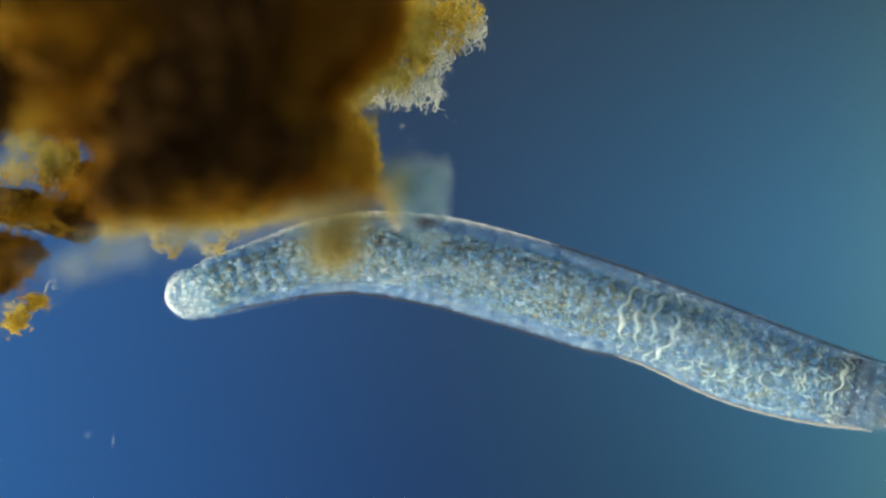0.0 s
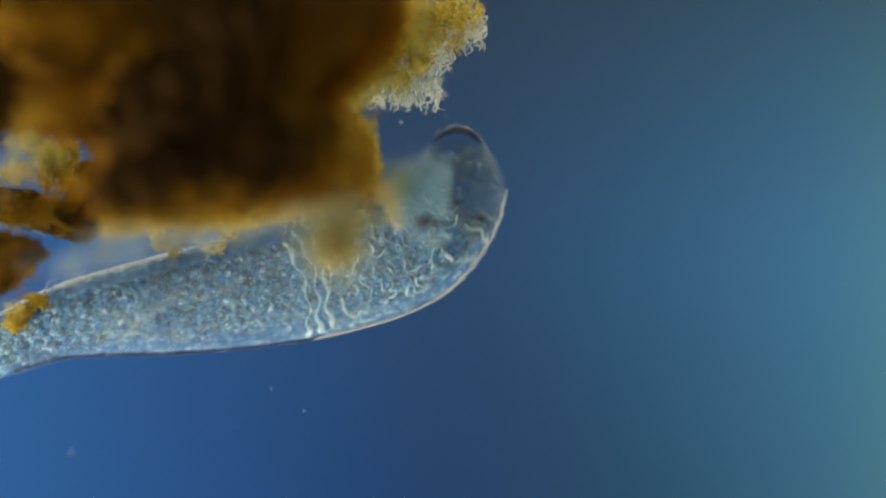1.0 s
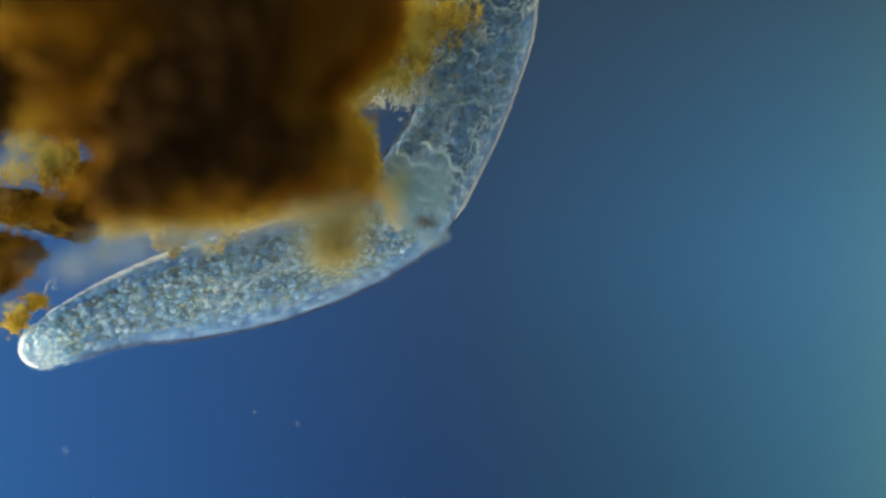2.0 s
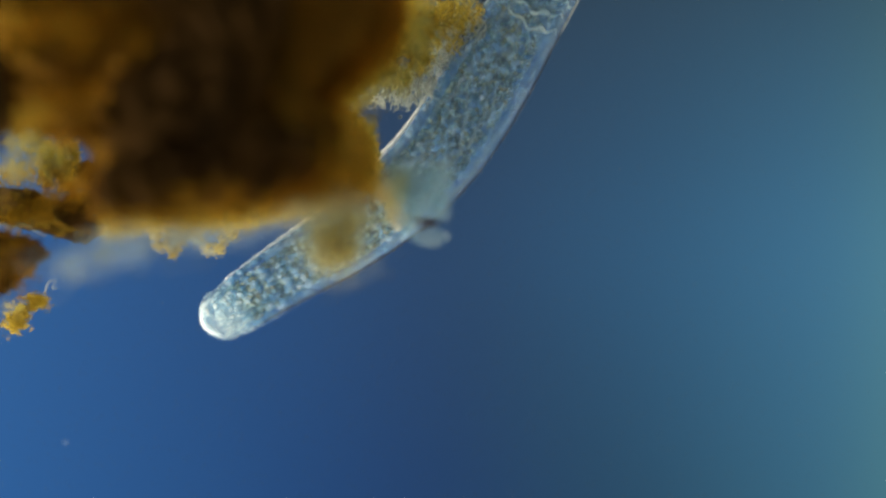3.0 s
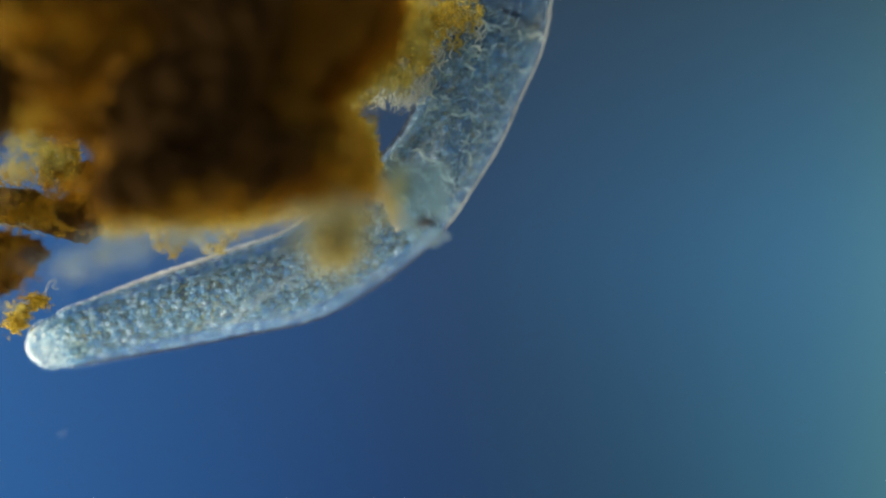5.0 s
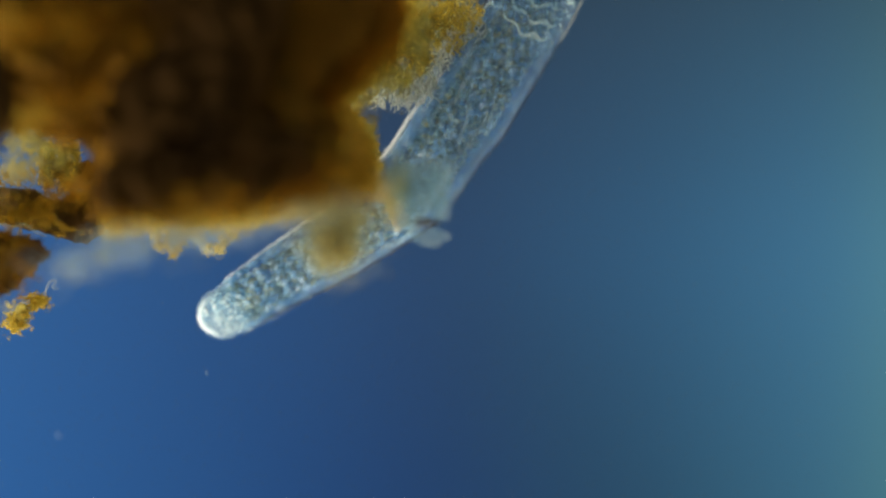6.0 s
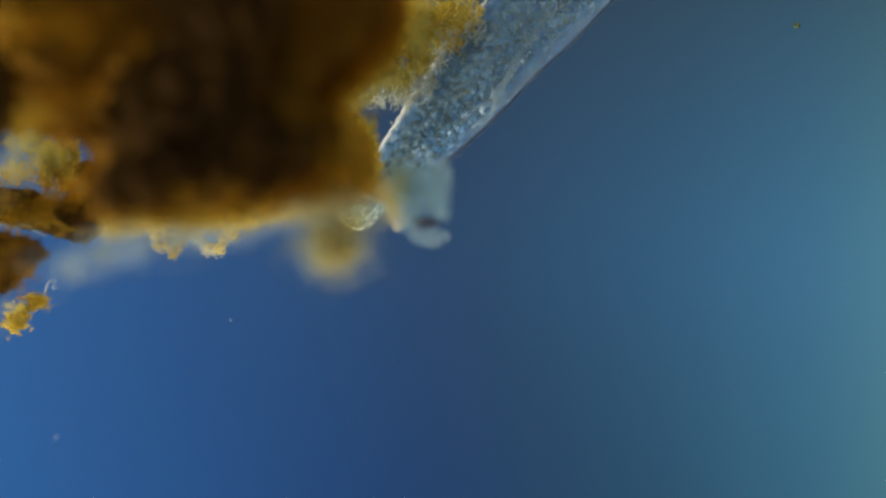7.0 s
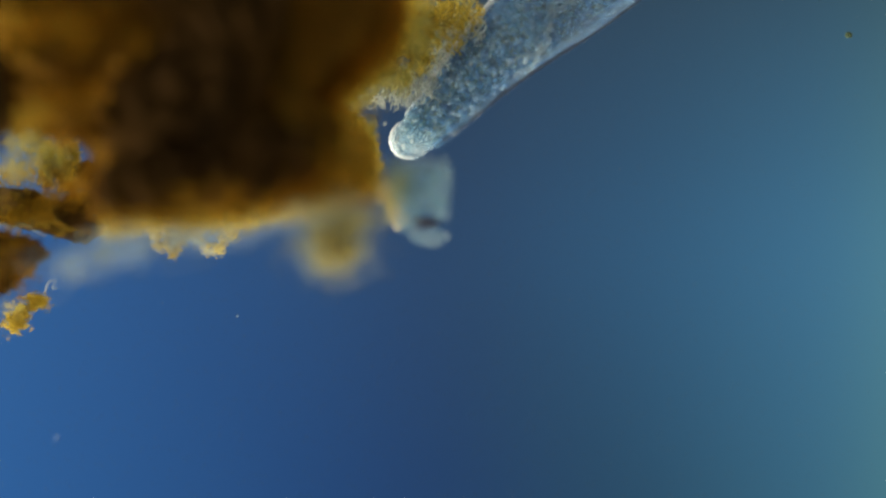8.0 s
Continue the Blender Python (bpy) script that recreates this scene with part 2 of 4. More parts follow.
# ---- detritus ----
def place(x, y):
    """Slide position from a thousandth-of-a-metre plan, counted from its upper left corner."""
    return (x - 784) / 1000, (441 - y) / 1000


def grains(parent, name, material, patches, count, sizes, heights, seed, stretch=1.6, lean=None, feather=False, detail=2, clumpy=False):
    """Many small irregular crumbs in round patches (x, y, rx, ry), as one part."""
    rng = random.Random(seed)
    base = bmesh.new()
    bmesh.ops.create_icosphere(base, subdivisions=detail, radius=1.0)
    ball = np.array([v.co for v in base.verts])
    tris = np.array([[v.index for v in f.verts] for f in base.faces])
    base.free()
    verts, faces = [], []
    weights = [p[2] * p[3] for p in patches]
    for k in range(count):
        x, y, rx, ry = rng.choices(patches, weights)[0]
        a, r = rng.uniform(0, 2 * math.pi), math.sqrt(rng.random())
        if feather:
            r = min(1.7, math.hypot(rng.gauss(0, 0.55), rng.gauss(0, 0.55)))
        x, y = x + rx * r * math.cos(a), y + ry * r * math.sin(a)
        thick = noise.noise(Vector((x / 62, y / 62, 3.7))) + 0.3 * noise.noise(Vector((x / 24, y / 24, 9.1)))
        if clumpy and thick < rng.uniform(-0.70, 0.45):
            continue
        x, y = place(x, y)
        size = rng.uniform(*sizes) * (1.3 - 0.5 * r)
        turn = Euler((rng.uniform(-1.5, 1.5), rng.uniform(-1.5, 1.5), lean + rng.uniform(-0.7, 0.7) if lean is not None else rng.uniform(0, 6.3))).to_matrix()
        long = rng.uniform(1, stretch)
        way = [np.array([rng.uniform(-7, 7) for _ in range(3)]) for _ in range(3)]
        form = ball * (1 + 0.42 * np.sin(ball @ way[0]) + 0.32 * np.sin(ball @ way[1]) + 0.2 * np.sin(1.6 * (ball @ way[2])))[:, None]
        form = form * np.array((long, 1 / long ** 0.5, 0.45)) * size
        verts.append(np.array(spot(x, y, rng.uniform(*heights))) + form @ np.array(turn).T)
        faces.append(tris + len(faces) * len(ball))
    me = bpy.data.meshes.new(name)
    me.from_pydata(np.concatenate(verts).tolist(), [], np.concatenate(faces).tolist())
    me.polygons.foreach_set("use_smooth", [True] * len(me.polygons))
    me.materials.append(material)
    ob = new(name, me)
    ob.parent = parent
    return tagged(ob, kind="stuff")


def fibre(parent, name, material, points, radius, height, label=""):
    """A bent round thread through plan points."""
    pts = [spot(*place(x, y), height + 0.006 * math.sin(3.1 * i)) for i, (x, y) in enumerate(points)]
    pts = [2 * pts[0] - pts[1]] + pts + [2 * pts[-1] - pts[-2]]
    line = []
    for a, b, c, d in zip(pts, pts[1:], pts[2:], pts[3:]):
        for i in range(6):
            s = i / 6
            line.append(0.5 * (2 * b + (c - a) * s + (2 * a - 5 * b + 4 * c - d) * s * s + (3 * b - a - 3 * c + d) * s ** 3))
    bm = bmesh.new()
    rings = []
    for i, p in enumerate(line):
        ahead = (line[min(i + 1, len(line) - 1)] - line[max(i - 1, 0)]).normalized()
        side = ahead.cross(Vector((0, 0, 1))).normalized()
        up = side.cross(ahead)
        r = radius * (1 - 0.55 * i / len(line)) * (1 + 0.25 * noise.noise(p * 60))
        rings.append([bm.verts.new(p + (side * math.cos(k * math.pi / 4) + up * math.sin(k * math.pi / 4)) * r) for k in range(8)])
    for r0, r1 in zip(rings, rings[1:]):
        for k in range(8):
            bm.faces.new((r0[k], r0[(k + 1) % 8], r1[(k + 1) % 8], r1[k]))
    bm.faces.new(rings[0][::-1])
    bm.faces.new(rings[-1])
    return part(name, bm, material, parent, label)


def flake(parent, name, material, corners, height, thick, label=""):
    """A broken plate with ragged edges and a wavy face."""
    bm = bmesh.new()
    ring = []
    for (x0, y0), (x1, y1) in zip(corners, corners[1:] + corners[:1]):
        steps = max(2, int(math.hypot(x1 - x0, y1 - y0) / 9))
        for i in range(steps):
            x, y = x0 + (x1 - x0) * i / steps, y0 + (y1 - y0) * i / steps
            x += 5 * noise.noise(Vector((x / 14, y / 14, 1)))
            y += 5 * noise.noise(Vector((x / 14, y / 14, 7)))
            ring.append(bm.verts.new(spot(*place(x, y), height + 0.012 * noise.noise(Vector((x / 40, y / 40, 3))))))
    face = bm.faces.new(ring)
    grown = bmesh.ops.extrude_face_region(bm, geom=[face])
    bmesh.ops.translate(bm, vec=(0, 0, -thick), verts=[g for g in grown["geom"] if isinstance(g, bmesh.types.BMVert)])
    bmesh.ops.triangulate(bm, faces=bm.faces[:])
    bmesh.ops.recalc_face_normals(bm, faces=bm.faces[:])
    ob = part(name, bm, material, parent, label)
    ob.data.polygons.foreach_set("use_smooth", [False] * len(ob.data.polygons))
    return ob


def sheet(parent, name, material, outline, inset, height, thick, seed, ragged=1.0, low=None, label=""):
    """A ragged mat of matter inside an outline, thinning towards its margin. low: where it dips to the glass."""
    step = 7.0
    corner = np.array(outline, float)
    xs, ys = np.arange(-130, 790, step), np.arange(-130, 600, step)
    gx, gy = np.meshgrid(xs, ys, indexing="ij")
    inside, near = np.zeros(gx.shape, bool), np.full(gx.shape, 1e9)
    for (x0, y0), (x1, y1) in zip(corner, np.roll(corner, -1, 0)):
        cross = (y0 > gy) != (y1 > gy)
        inside ^= cross & (gx < (x1 - x0) * (gy - y0) / (y1 - y0 if y1 != y0 else 1e-9) + x0)
        dx, dy = x1 - x0, y1 - y0
        k = np.clip(((gx - x0) * dx + (gy - y0) * dy) / (dx * dx + dy * dy), 0, 1)
        near = np.minimum(near, np.hypot(gx - x0 - k * dx, gy - y0 - k * dy))
    deep = np.where(inside, near, -near) - inset
    bm = bmesh.new()
    top, under = {}, {}
    for i, x in enumerate(xs):
        for j, y in enumerate(ys):
            d = deep[i, j] + ragged * (13 * noise.noise(Vector((x / 34, y / 34, seed))) + 8 * noise.noise(Vector((x / 13, y / 13, seed + 5))))
            if d < 0:
                continue
            swell = min(1.0, d / 60) ** 0.5
            z = height + 0.03 * noise.noise(Vector((x / 60, y / 60, seed + 9)))
            if low:
                z -= low[3] * math.exp(-((x - low[0]) ** 2 + (y - low[1]) ** 2) / low[2] ** 2)
            wx, wy = x + 5 * noise.noise(Vector((x / 9, y / 9, 2))), y + 5 * noise.noise(Vector((x / 9, y / 9, 4)))
            bulge = 0.004 + thick * swell * (0.6 + 0.8 * abs(noise.noise(Vector((x / 45, y / 45, seed + 3)))))
            top[i, j] = bm.verts.new(spot(*place(wx, wy), z + bulge))
            under[i, j] = bm.verts.new(spot(*place(wx, wy), z - bulge))
    for i, j in list(top):
        four = [(i, j), (i, j + 1), (i + 1, j + 1), (i + 1, j)]
        if all(c in top for c in four):
            bm.faces.new([top[c] for c in four])
            bm.faces.new([under[c] for c in four[::-1]])
    twin = {top[c]: under[c] for c in top}
    for e in [e for e in bm.edges if e.is_boundary and e.verts[0] in twin]:
        a, b = e.verts
        bm.faces.new((a, twin[a], twin[b], b))
    bmesh.ops.delete(bm, geom=[v for v in bm.verts if not v.link_faces], context="VERTS")
    return part(name, bm, material, parent, label)


def bristles(parent, name, material, patches, count, lengths, radii, heights, seed, lean, spread=0.5):
    """Many short wavy threads in round patches, as one part. lean: their direction on the plan, in radians."""
    rng = random.Random(seed)
    ring = np.array([(math.cos(k * math.tau / 5), math.sin(k * math.tau / 5)) for k in range(5)])
    verts, faces = [], []
    for n in range(count):
        x, y, rx, ry = rng.choices(patches, [p[2] * p[3] for p in patches])[0]
        a, r = rng.uniform(0, math.tau), math.sqrt(rng.random())
        x, y = place(x + rx * r * math.cos(a), y + ry * r * math.sin(a))
        way, length, radius = lean + rng.gauss(0, spread), rng.uniform(*lengths), rng.uniform(*radii)
        z0, tilt, phase, sway = rng.uniform(*heights), rng.uniform(-0.3, 0.3), rng.uniform(0, 6), rng.uniform(0.05, 0.22) * length
        base = 45 * n
        for j in range(9):
            d = (j / 8 - 0.5) * length
            off = sway * math.sin(phase + 7 * d / length)
            c = np.array(spot(x + d * math.cos(way) - off * math.sin(way), y + d * math.sin(way) + off * math.cos(way), z0 + d * tilt))
            rad = radius * (0.3 + 0.7 * math.sin(math.pi * (j + 0.5) / 9))
            verts += [tuple(c + rad * np.array((-math.sin(way) * p, math.cos(way) * p, q))) for p, q in ring]
            if j:
                faces += [(base + 5 * j - 5 + k, base + 5 * j - 5 + (k + 1) % 5, base + 5 * j + (k + 1) % 5, base + 5 * j + k) for k in range(5)]
    me = bpy.data.meshes.new(name)
    me.from_pydata(verts, [], faces)
    me.polygons.foreach_set("use_smooth", [True] * len(me.polygons))
    me.materials.append(material)
    ob = new(name, me)
    ob.parent = parent
    return tagged(ob, kind="stuff")


clump = new("detritus_clump")
clump.location = (0, 0, 0)
tagged(clump, "dark brown clump of plant detritus with golden grainy edges", "debris")

MASS = [(-130, -130), (745, -130), (736, 0), (716, 80), (688, 120), (648, 150), (616, 182), (630, 202), (648, 228), (664, 258), (673, 295), (664, 332), (600, 354), (520, 376),
        (440, 398), (320, 404), (190, 402), (148, 392), (138, 340), (134, 300), (138, 272), (104, 264), (62, 246), (25, 244), (0, 225), (-130, 225)]
CORE = [(240, -130), (500, -130), (530, 0), (500, 90), (480, 180), (520, 250), (545, 310), (500, 352), (430, 378), (330, 388), (230, 390), (160, 392), (152, 330),
        (170, 285), (160, 215), (185, 135), (250, 85)]
DIP = (700, 200, 90, 0.07)
# Mats darken inward to the core, painting the light that thickness blocks.
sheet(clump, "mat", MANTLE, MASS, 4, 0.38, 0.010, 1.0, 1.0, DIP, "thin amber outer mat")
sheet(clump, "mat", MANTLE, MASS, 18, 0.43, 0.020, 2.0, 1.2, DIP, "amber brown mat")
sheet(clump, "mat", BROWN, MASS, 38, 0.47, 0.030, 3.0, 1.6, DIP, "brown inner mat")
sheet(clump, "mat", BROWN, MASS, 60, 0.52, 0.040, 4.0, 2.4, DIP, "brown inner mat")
sheet(clump, "core", DENSE_DARK, CORE, 8, 0.60, 0.050, 5.0, 2.4, None, "nearly black core, blocked light put into its colour")
lump(clump, DENSE_DARK, *place(-8, 182), 0.64, (0.034, 0.078, 0.03), "lump", 83.0, label="dark brown lump")
lump(clump, DENSE_DARK, *place(-160, -60), 0.16, (0.090, 0.120, 0.30), "lump", 12.1, detail=5, label="dark brown lump")
SIDE = [(-130, 396), (30, 402), (78, 428), (92, 452), (66, 486), (34, 512), (0, 536), (-130, 536)]
sheet(clump, "mat", MANTLE, SIDE, 3, 0.20, 0.010, 6.0, 1.2, None, "thin amber mat")
sheet(clump, "mat", BROWN, SIDE, 8, 0.24, 0.020, 7.0, 1.3, None, "brown mat")
sheet(clump, "mat", DENSE_DARK, SIDE, 16, 0.30, 0.025, 8.0, 1.5, None, "dark brown mat")
lump(clump, DENSE_DARK, *place(152, 303), 0.12, (0.017, 0.018, 0.016), "lump", 4.1, rough=0.15, label="round black lump")
lump(clump, DENSE_DARK, *place(150, 372), 0.22, (0.050, 0.030, 0.03), "lump", 14.1, detail=5, label="dark brown lump")


def shore(inset, radius, turns):
    """Small patches along a bent margin of the clump, drawn in towards its middle."""
    out = []
    for (x0, y0), (x1, y1) in zip(turns, turns[1:]):
        steps = max(1, int(math.hypot(x1 - x0, y1 - y0) / 14))
        for i in range(steps):
            x, y = x0 + (x1 - x0) * i / steps, y0 + (y1 - y0) * i / steps
            to = Vector((370 - x, 120 - y)).normalized() * (inset + 7 * noise.noise(Vector((x / 40, y / 40, inset))))
            out.append((x + to.x, y + to.y, radius, radius))
    return out


FOOT = [(185, 412), (260, 402), (345, 404), (440, 398), (520, 377), (590, 352), (642, 334)]
FLANK = [(660, 334), (674, 296), (664, 258), (648, 228), (630, 203), (616, 184), (648, 152), (690, 122), (716, 82), (734, 30), (744, -20)]
grains(clump, "rust_detritus", RUST, shore(60, 34, FOOT), 1500, (0.004, 0.010), (0.46, 0.66), 21, 2.0, feather=True, detail=1, clumpy=True)
grains(clump, "rust_detritus", RUST, shore(62, 26, FLANK), 900, (0.004, 0.009), (0.30, 0.50), 33, 2.0, feather=True, detail=1, clumpy=True)
grains(clump, "rust_detritus", RUST, [(80, 50, 110, 60), (190, 60, 80, 50), (120, 170, 60, 50)], 1100, (0.004, 0.010), (0.48, 0.70), 34, 2.0, feather=True, detail=1, clumpy=True)
grains(clump, "dark_detritus", DENSE_DARK, shore(110, 50, FOOT) + [(160, 110, 110, 80)], 300, (0.005, 0.013), (0.52, 0.74), 38, 2.0, feather=True, detail=1)
grains(clump, "amber_detritus", GLOW, shore(32, 22, FOOT), 1300, (0.003, 0.008), (0.36, 0.56), 22, 2.0, feather=True, detail=1, clumpy=True)
grains(clump, "amber_detritus", GLOW, shore(30, 18, FLANK), 1000, (0.003, 0.007), (0.20, 0.38), 20, 2.0, feather=True, detail=1, clumpy=True)
grains(clump, "amber_detritus", GLOW, [(50, 40, 90, 50), (60, 200, 40, 20), (40, 95, 44, 12)], 800, (0.003, 0.008), (0.42, 0.66), 35, 2.0, feather=True, detail=1, clumpy=True)
grains(clump, "tan_detritus", AMBER, shore(14, 14, FOOT) + [(30, 85, 40, 20), (40, 205, 40, 26)], 1300, (0.0022, 0.006), (0.30, 0.50), 24, 2.0, feather=True, detail=1)
grains(clump, "tan_detritus", AMBER, shore(14, 14, FLANK), 600, (0.0022, 0.005), (0.14, 0.30), 40, 2.0, feather=True, detail=1)
grains(clump, "golden_detritus", GOLD, shore(4, 9, FOOT), 900, (0.0016, 0.0042), (0.20, 0.44), 25, 2.4, feather=True, detail=1)
grains(clump, "golden_detritus", GOLD, shore(3, 7, FLANK), 1100, (0.0014, 0.0038), (0.07, 0.18), 45, 2.4, feather=True, detail=1)
grains(clump, "golden_detritus", GOLD, [(82, 268, 46, 46), (30, 215, 40, 60), (30, 545, 26, 24), (700, 130, 40, 20), (735, 80, 26, 40)], 420, (0.0016, 0.0042), (0.12, 0.34), 23, 2.4, feather=True, detail=1)
grains(clump, "soft_floc", TAN, ((590, 438, 42, 42), (590, 438, 42, 42), (590, 430, 66, 58), (625, 385, 50, 26), (560, 372, 60, 20)), 1200, (0.003, 0.007), (0.48, 0.62), 27, 1.8, feather=True, detail=1)
grains(clump, "golden_detritus", AMBER, shore(12, 14, FLANK), 900, (0.0018, 0.0048), (0.12, 0.36), 39, 2.2, feather=True, detail=1)
grains(clump, "soft_floc", AMBER, ((591, 442, 36, 36),), 85, (0.003, 0.006), (0.52, 0.62), 26, 1.8, feather=True, detail=1)
grains(clump, "soft_floc", TAN, ((690, 362, 14, 36), (668, 325, 18, 34), (705, 330, 24, 44)), 420, (0.0025, 0.005), (0.30, 0.42), 28, 2.0, feather=True, detail=1)
grains(clump, "thin_slime", MIST, ((215, 444, 110, 30), (120, 474, 70, 30), (350, 425, 90, 16)), 230, (0.004, 0.009), (0.52, 0.70), 29, 1.8, feather=True, detail=1)
grains(clump, "thin_slime", TAN, ((230, 436, 90, 26), (130, 466, 60, 26), (180, 440, 70, 30)), 45, (0.004, 0.009), (0.50, 0.70), 46, 1.8, feather=True, detail=1)
grains(clump, "thin_slime", MIST, [(584, 440, 70, 60)], 170, (0.003, 0.007), (0.44, 0.60), 36, 1.8, feather=True, detail=1)
grains(clump, "thin_slime", MIST, shore(-14, 22, FOOT), 420, (0.003, 0.006), (0.40, 0.60), 37, 1.8, feather=True, detail=1)
grains(clump, "thin_slime", MIST, ((735, 325, 52, 50), (710, 345, 40, 36)), 70, (0.003, 0.007), (0.30, 0.42), 30, 2.2, 1.4, feather=True, detail=1)
for x, y, rx, ry, z, turn in ((712, 322, 20, 34, 0.40, 24), (748, 314, 26, 24, 0.37, -20), (778, 330, 17, 36, 0.34, -10), (742, 352, 22, 26, 0.40, 35), (722, 384, 15, 24, 0.38, -25), (780, 366, 11, 18, 0.36, 12)):
    lobe = lump(clump, SLIME, *place(x, y), z, (rx / 1000, ry / 1000, 0.016), "floc", x * 0.7, rough=0.85, freq=3.2, fine=0.12, label="pale blue slime fold")
    lobe.rotation_euler[2] = radians(turn)
for x, y, rx, ry, z, turn in ((694, 362, 11, 28, 0.22, 12), (706, 390, 12, 16, 0.20, -20), (682, 338, 14, 20, 0.24, 0)):
    lobe = lump(clump, PEACH, *place(x, y), z, (rx / 1000, ry / 1000, 0.014), "floc", x * 0.3, rough=0.7, freq=3.0, label="pale peach floc")
    lobe.rotation_euler[2] = radians(turn)
lump(clump, SLIME, *place(758, 420), 0.28, (0.030, 0.015, 0.010), "floc", 26.0, rough=0.4, label="pale blue slime fold")
fibre(clump, "filament", MIST, [(698, 304), (720, 284), (752, 278), (780, 296), (797, 330), (790, 366)], 0.0036, 0.33, "pale rolled edge of slime")
fibre(clump, "filament", MIST, [(728, 296), (742, 330), (736, 368)], 0.005, 0.30, "pale fold of slime")
fibre(clump, "filament", MIST, [(764, 296), (776, 330), (768, 372)], 0.005, 0.28, "pale fold of slime")
# Dark strip added to paint the shaded cleft between the slime folds.
lump(clump, BARK, *place(752, 394), 0.34, (0.024, 0.006, 0.01), "floc", 46.0, label="dark strip painting the cleft in the slime")
grains(clump, "thin_film", TAN, ((30, 292, 46, 40), (40, 235, 46, 44)), 260, (0.003, 0.007), (0.14, 0.30), 31, 2.0, feather=True, detail=1)
flake(clump, "flake", BARK, [(-40, 330), (60, 335), (120, 372), (192, 402), (152, 434), (60, 408), (-40, 388)], 0.13, 0.03, "dark broken bark flake")
grains(clump, "rust_detritus", GLOW, ((60, 376, 90, 28), (120, 395, 50, 20), (20, 440, 30, 40)), 500, (0.0022, 0.005), (0.14, 0.22), 32, 2.6, 0.3, feather=True, detail=1)
flake(clump, "flake", AMBER, [(70, 258), (92, 250), (100, 290), (96, 318), (66, 322)], 0.14, 0.012, "bright golden plate")
flake(clump, "flake", AMBER, [(104, 258), (140, 262), (136, 300), (128, 334), (108, 336)], 0.13, 0.012, "bright golden plate")
grains(clump, "golden_grit", GOLD, [(735, 60, 34, 60), (690, 140, 55, 26), (640, 180, 30, 24), (656, 235, 12, 34)], 520, (0.0016, 0.0048), (0.13, 0.28), 1, 2.8, 1.3, True)
grains(clump, "pale_grit", CHALK, [(728, 140, 40, 40), (695, 165, 60, 24), (750, 95, 28, 50)], 330, (0.0010, 0.0030), (0.02, 0.12), 2, 3.4, 1.3, True)
grains(clump, "golden_grit", GOLD, [(795, 30, 45, 42), (825, 35, 24, 38), (770, 90, 24, 40)], 330, (0.0016, 0.0044), (-0.07, 0.0), 7, 2.8, 1.3, True)
grains(clump, "pale_grit", CHALK, [(795, 45, 48, 40), (765, 150, 24, 46), (828, 45, 22, 34)], 240, (0.0014, 0.0040), (-0.07, 0.0), 8, 3.4, 1.3, True)
bristles(clump, "golden_threads", GOLD_FIBRE, [(80, 290, 9, 38), (84, 286, 9, 30)], 110, (0.014, 0.036), (0.0012, 0.0028), (0.07, 0.15), 65, 1.5, 0.35)
bristles(clump, "golden_threads", GOLD_FIBRE, [(106, 300, 5, 34), (132, 292, 6, 34), (120, 262, 18, 8)], 90, (0.010, 0.030), (0.0012, 0.0026), (0.07, 0.13), 66, 1.5, 0.4)
bristles(clump, "pale_threads", PALE_FIBRE, [(119, 300, 6, 28)], 26, (0.010, 0.024), (0.0010, 0.0020), (0.06, 0.10), 67, 1.4, 0.4)
bristles(clump, "pale_threads", PALE_FIBRE, [(722, 172, 30, 20), (762, 165, 22, 30), (735, 140, 44, 20), (665, 174, 26, 10)], 150, (0.016, 0.040), (0.0011, 0.0022), (0.03, 0.11), 61, 1.45, 0.35)
bristles(clump, "golden_threads", GOLD_FIBRE, [(700, 120, 50, 26), (745, 70, 30, 50), (790, 50, 40, 46), (820, 30, 36, 30)], 230, (0.012, 0.032), (0.0012, 0.0026), (0.03, 0.14), 62, 1.45, 0.6)
bristles(clump, "pale_threads", PALE_FIBRE, [(785, 85, 18, 44), (825, 50, 32, 36), (852, 55, 14, 30)], 110, (0.014, 0.036), (0.0011, 0.0022), (0.0, 0.12), 63, 1.45, 0.5)
bristles(clump, "amber_threads", AMBER, [(765, 35, 34, 40), (735, 95, 26, 36), (815, 20, 40, 26)], 160, (0.012, 0.030), (0.0018, 0.0036), (0.05, 0.2), 64, 1.2, 0.9)
bristles(clump, "golden_threads", GOLD_FIBRE, shore(2, 8, FOOT[1:4]), 70, (0.008, 0.020), (0.0010, 0.0022), (0.06, 0.15), 68, 1.5, 0.7)
bristles(clump, "golden_threads", GOLD_FIBRE, shore(3, 6, FLANK[1:6]), 80, (0.006, 0.016), (0.0010, 0.0022), (0.06, 0.14), 69, 0.9, 0.7)
grains(clump, "golden_detritus", GOLD, shore(1, 8, FOOT), 520, (0.0012, 0.0034), (0.06, 0.18), 47, 2.4, feather=True, detail=1)
grains(clump, "golden_detritus", GOLD, [(650, 165, 46, 20), (700, 138, 44, 26), (738, 88, 30, 42), (756, 30, 28, 42), (620, 182, 24, 18), (652, 238, 10, 26)], 900, (0.0011, 0.0034), (0.06, 0.17), 9, 2.6, 1.2, feather=True, detail=1)
grains(clump, "amber_detritus", GLOW, [(95, 362, 80, 30), (140, 330, 50, 40), (50, 385, 70, 18)], 620, (0.0016, 0.0045), (0.12, 0.24), 11, 2.2, 0.3, feather=True, detail=1)
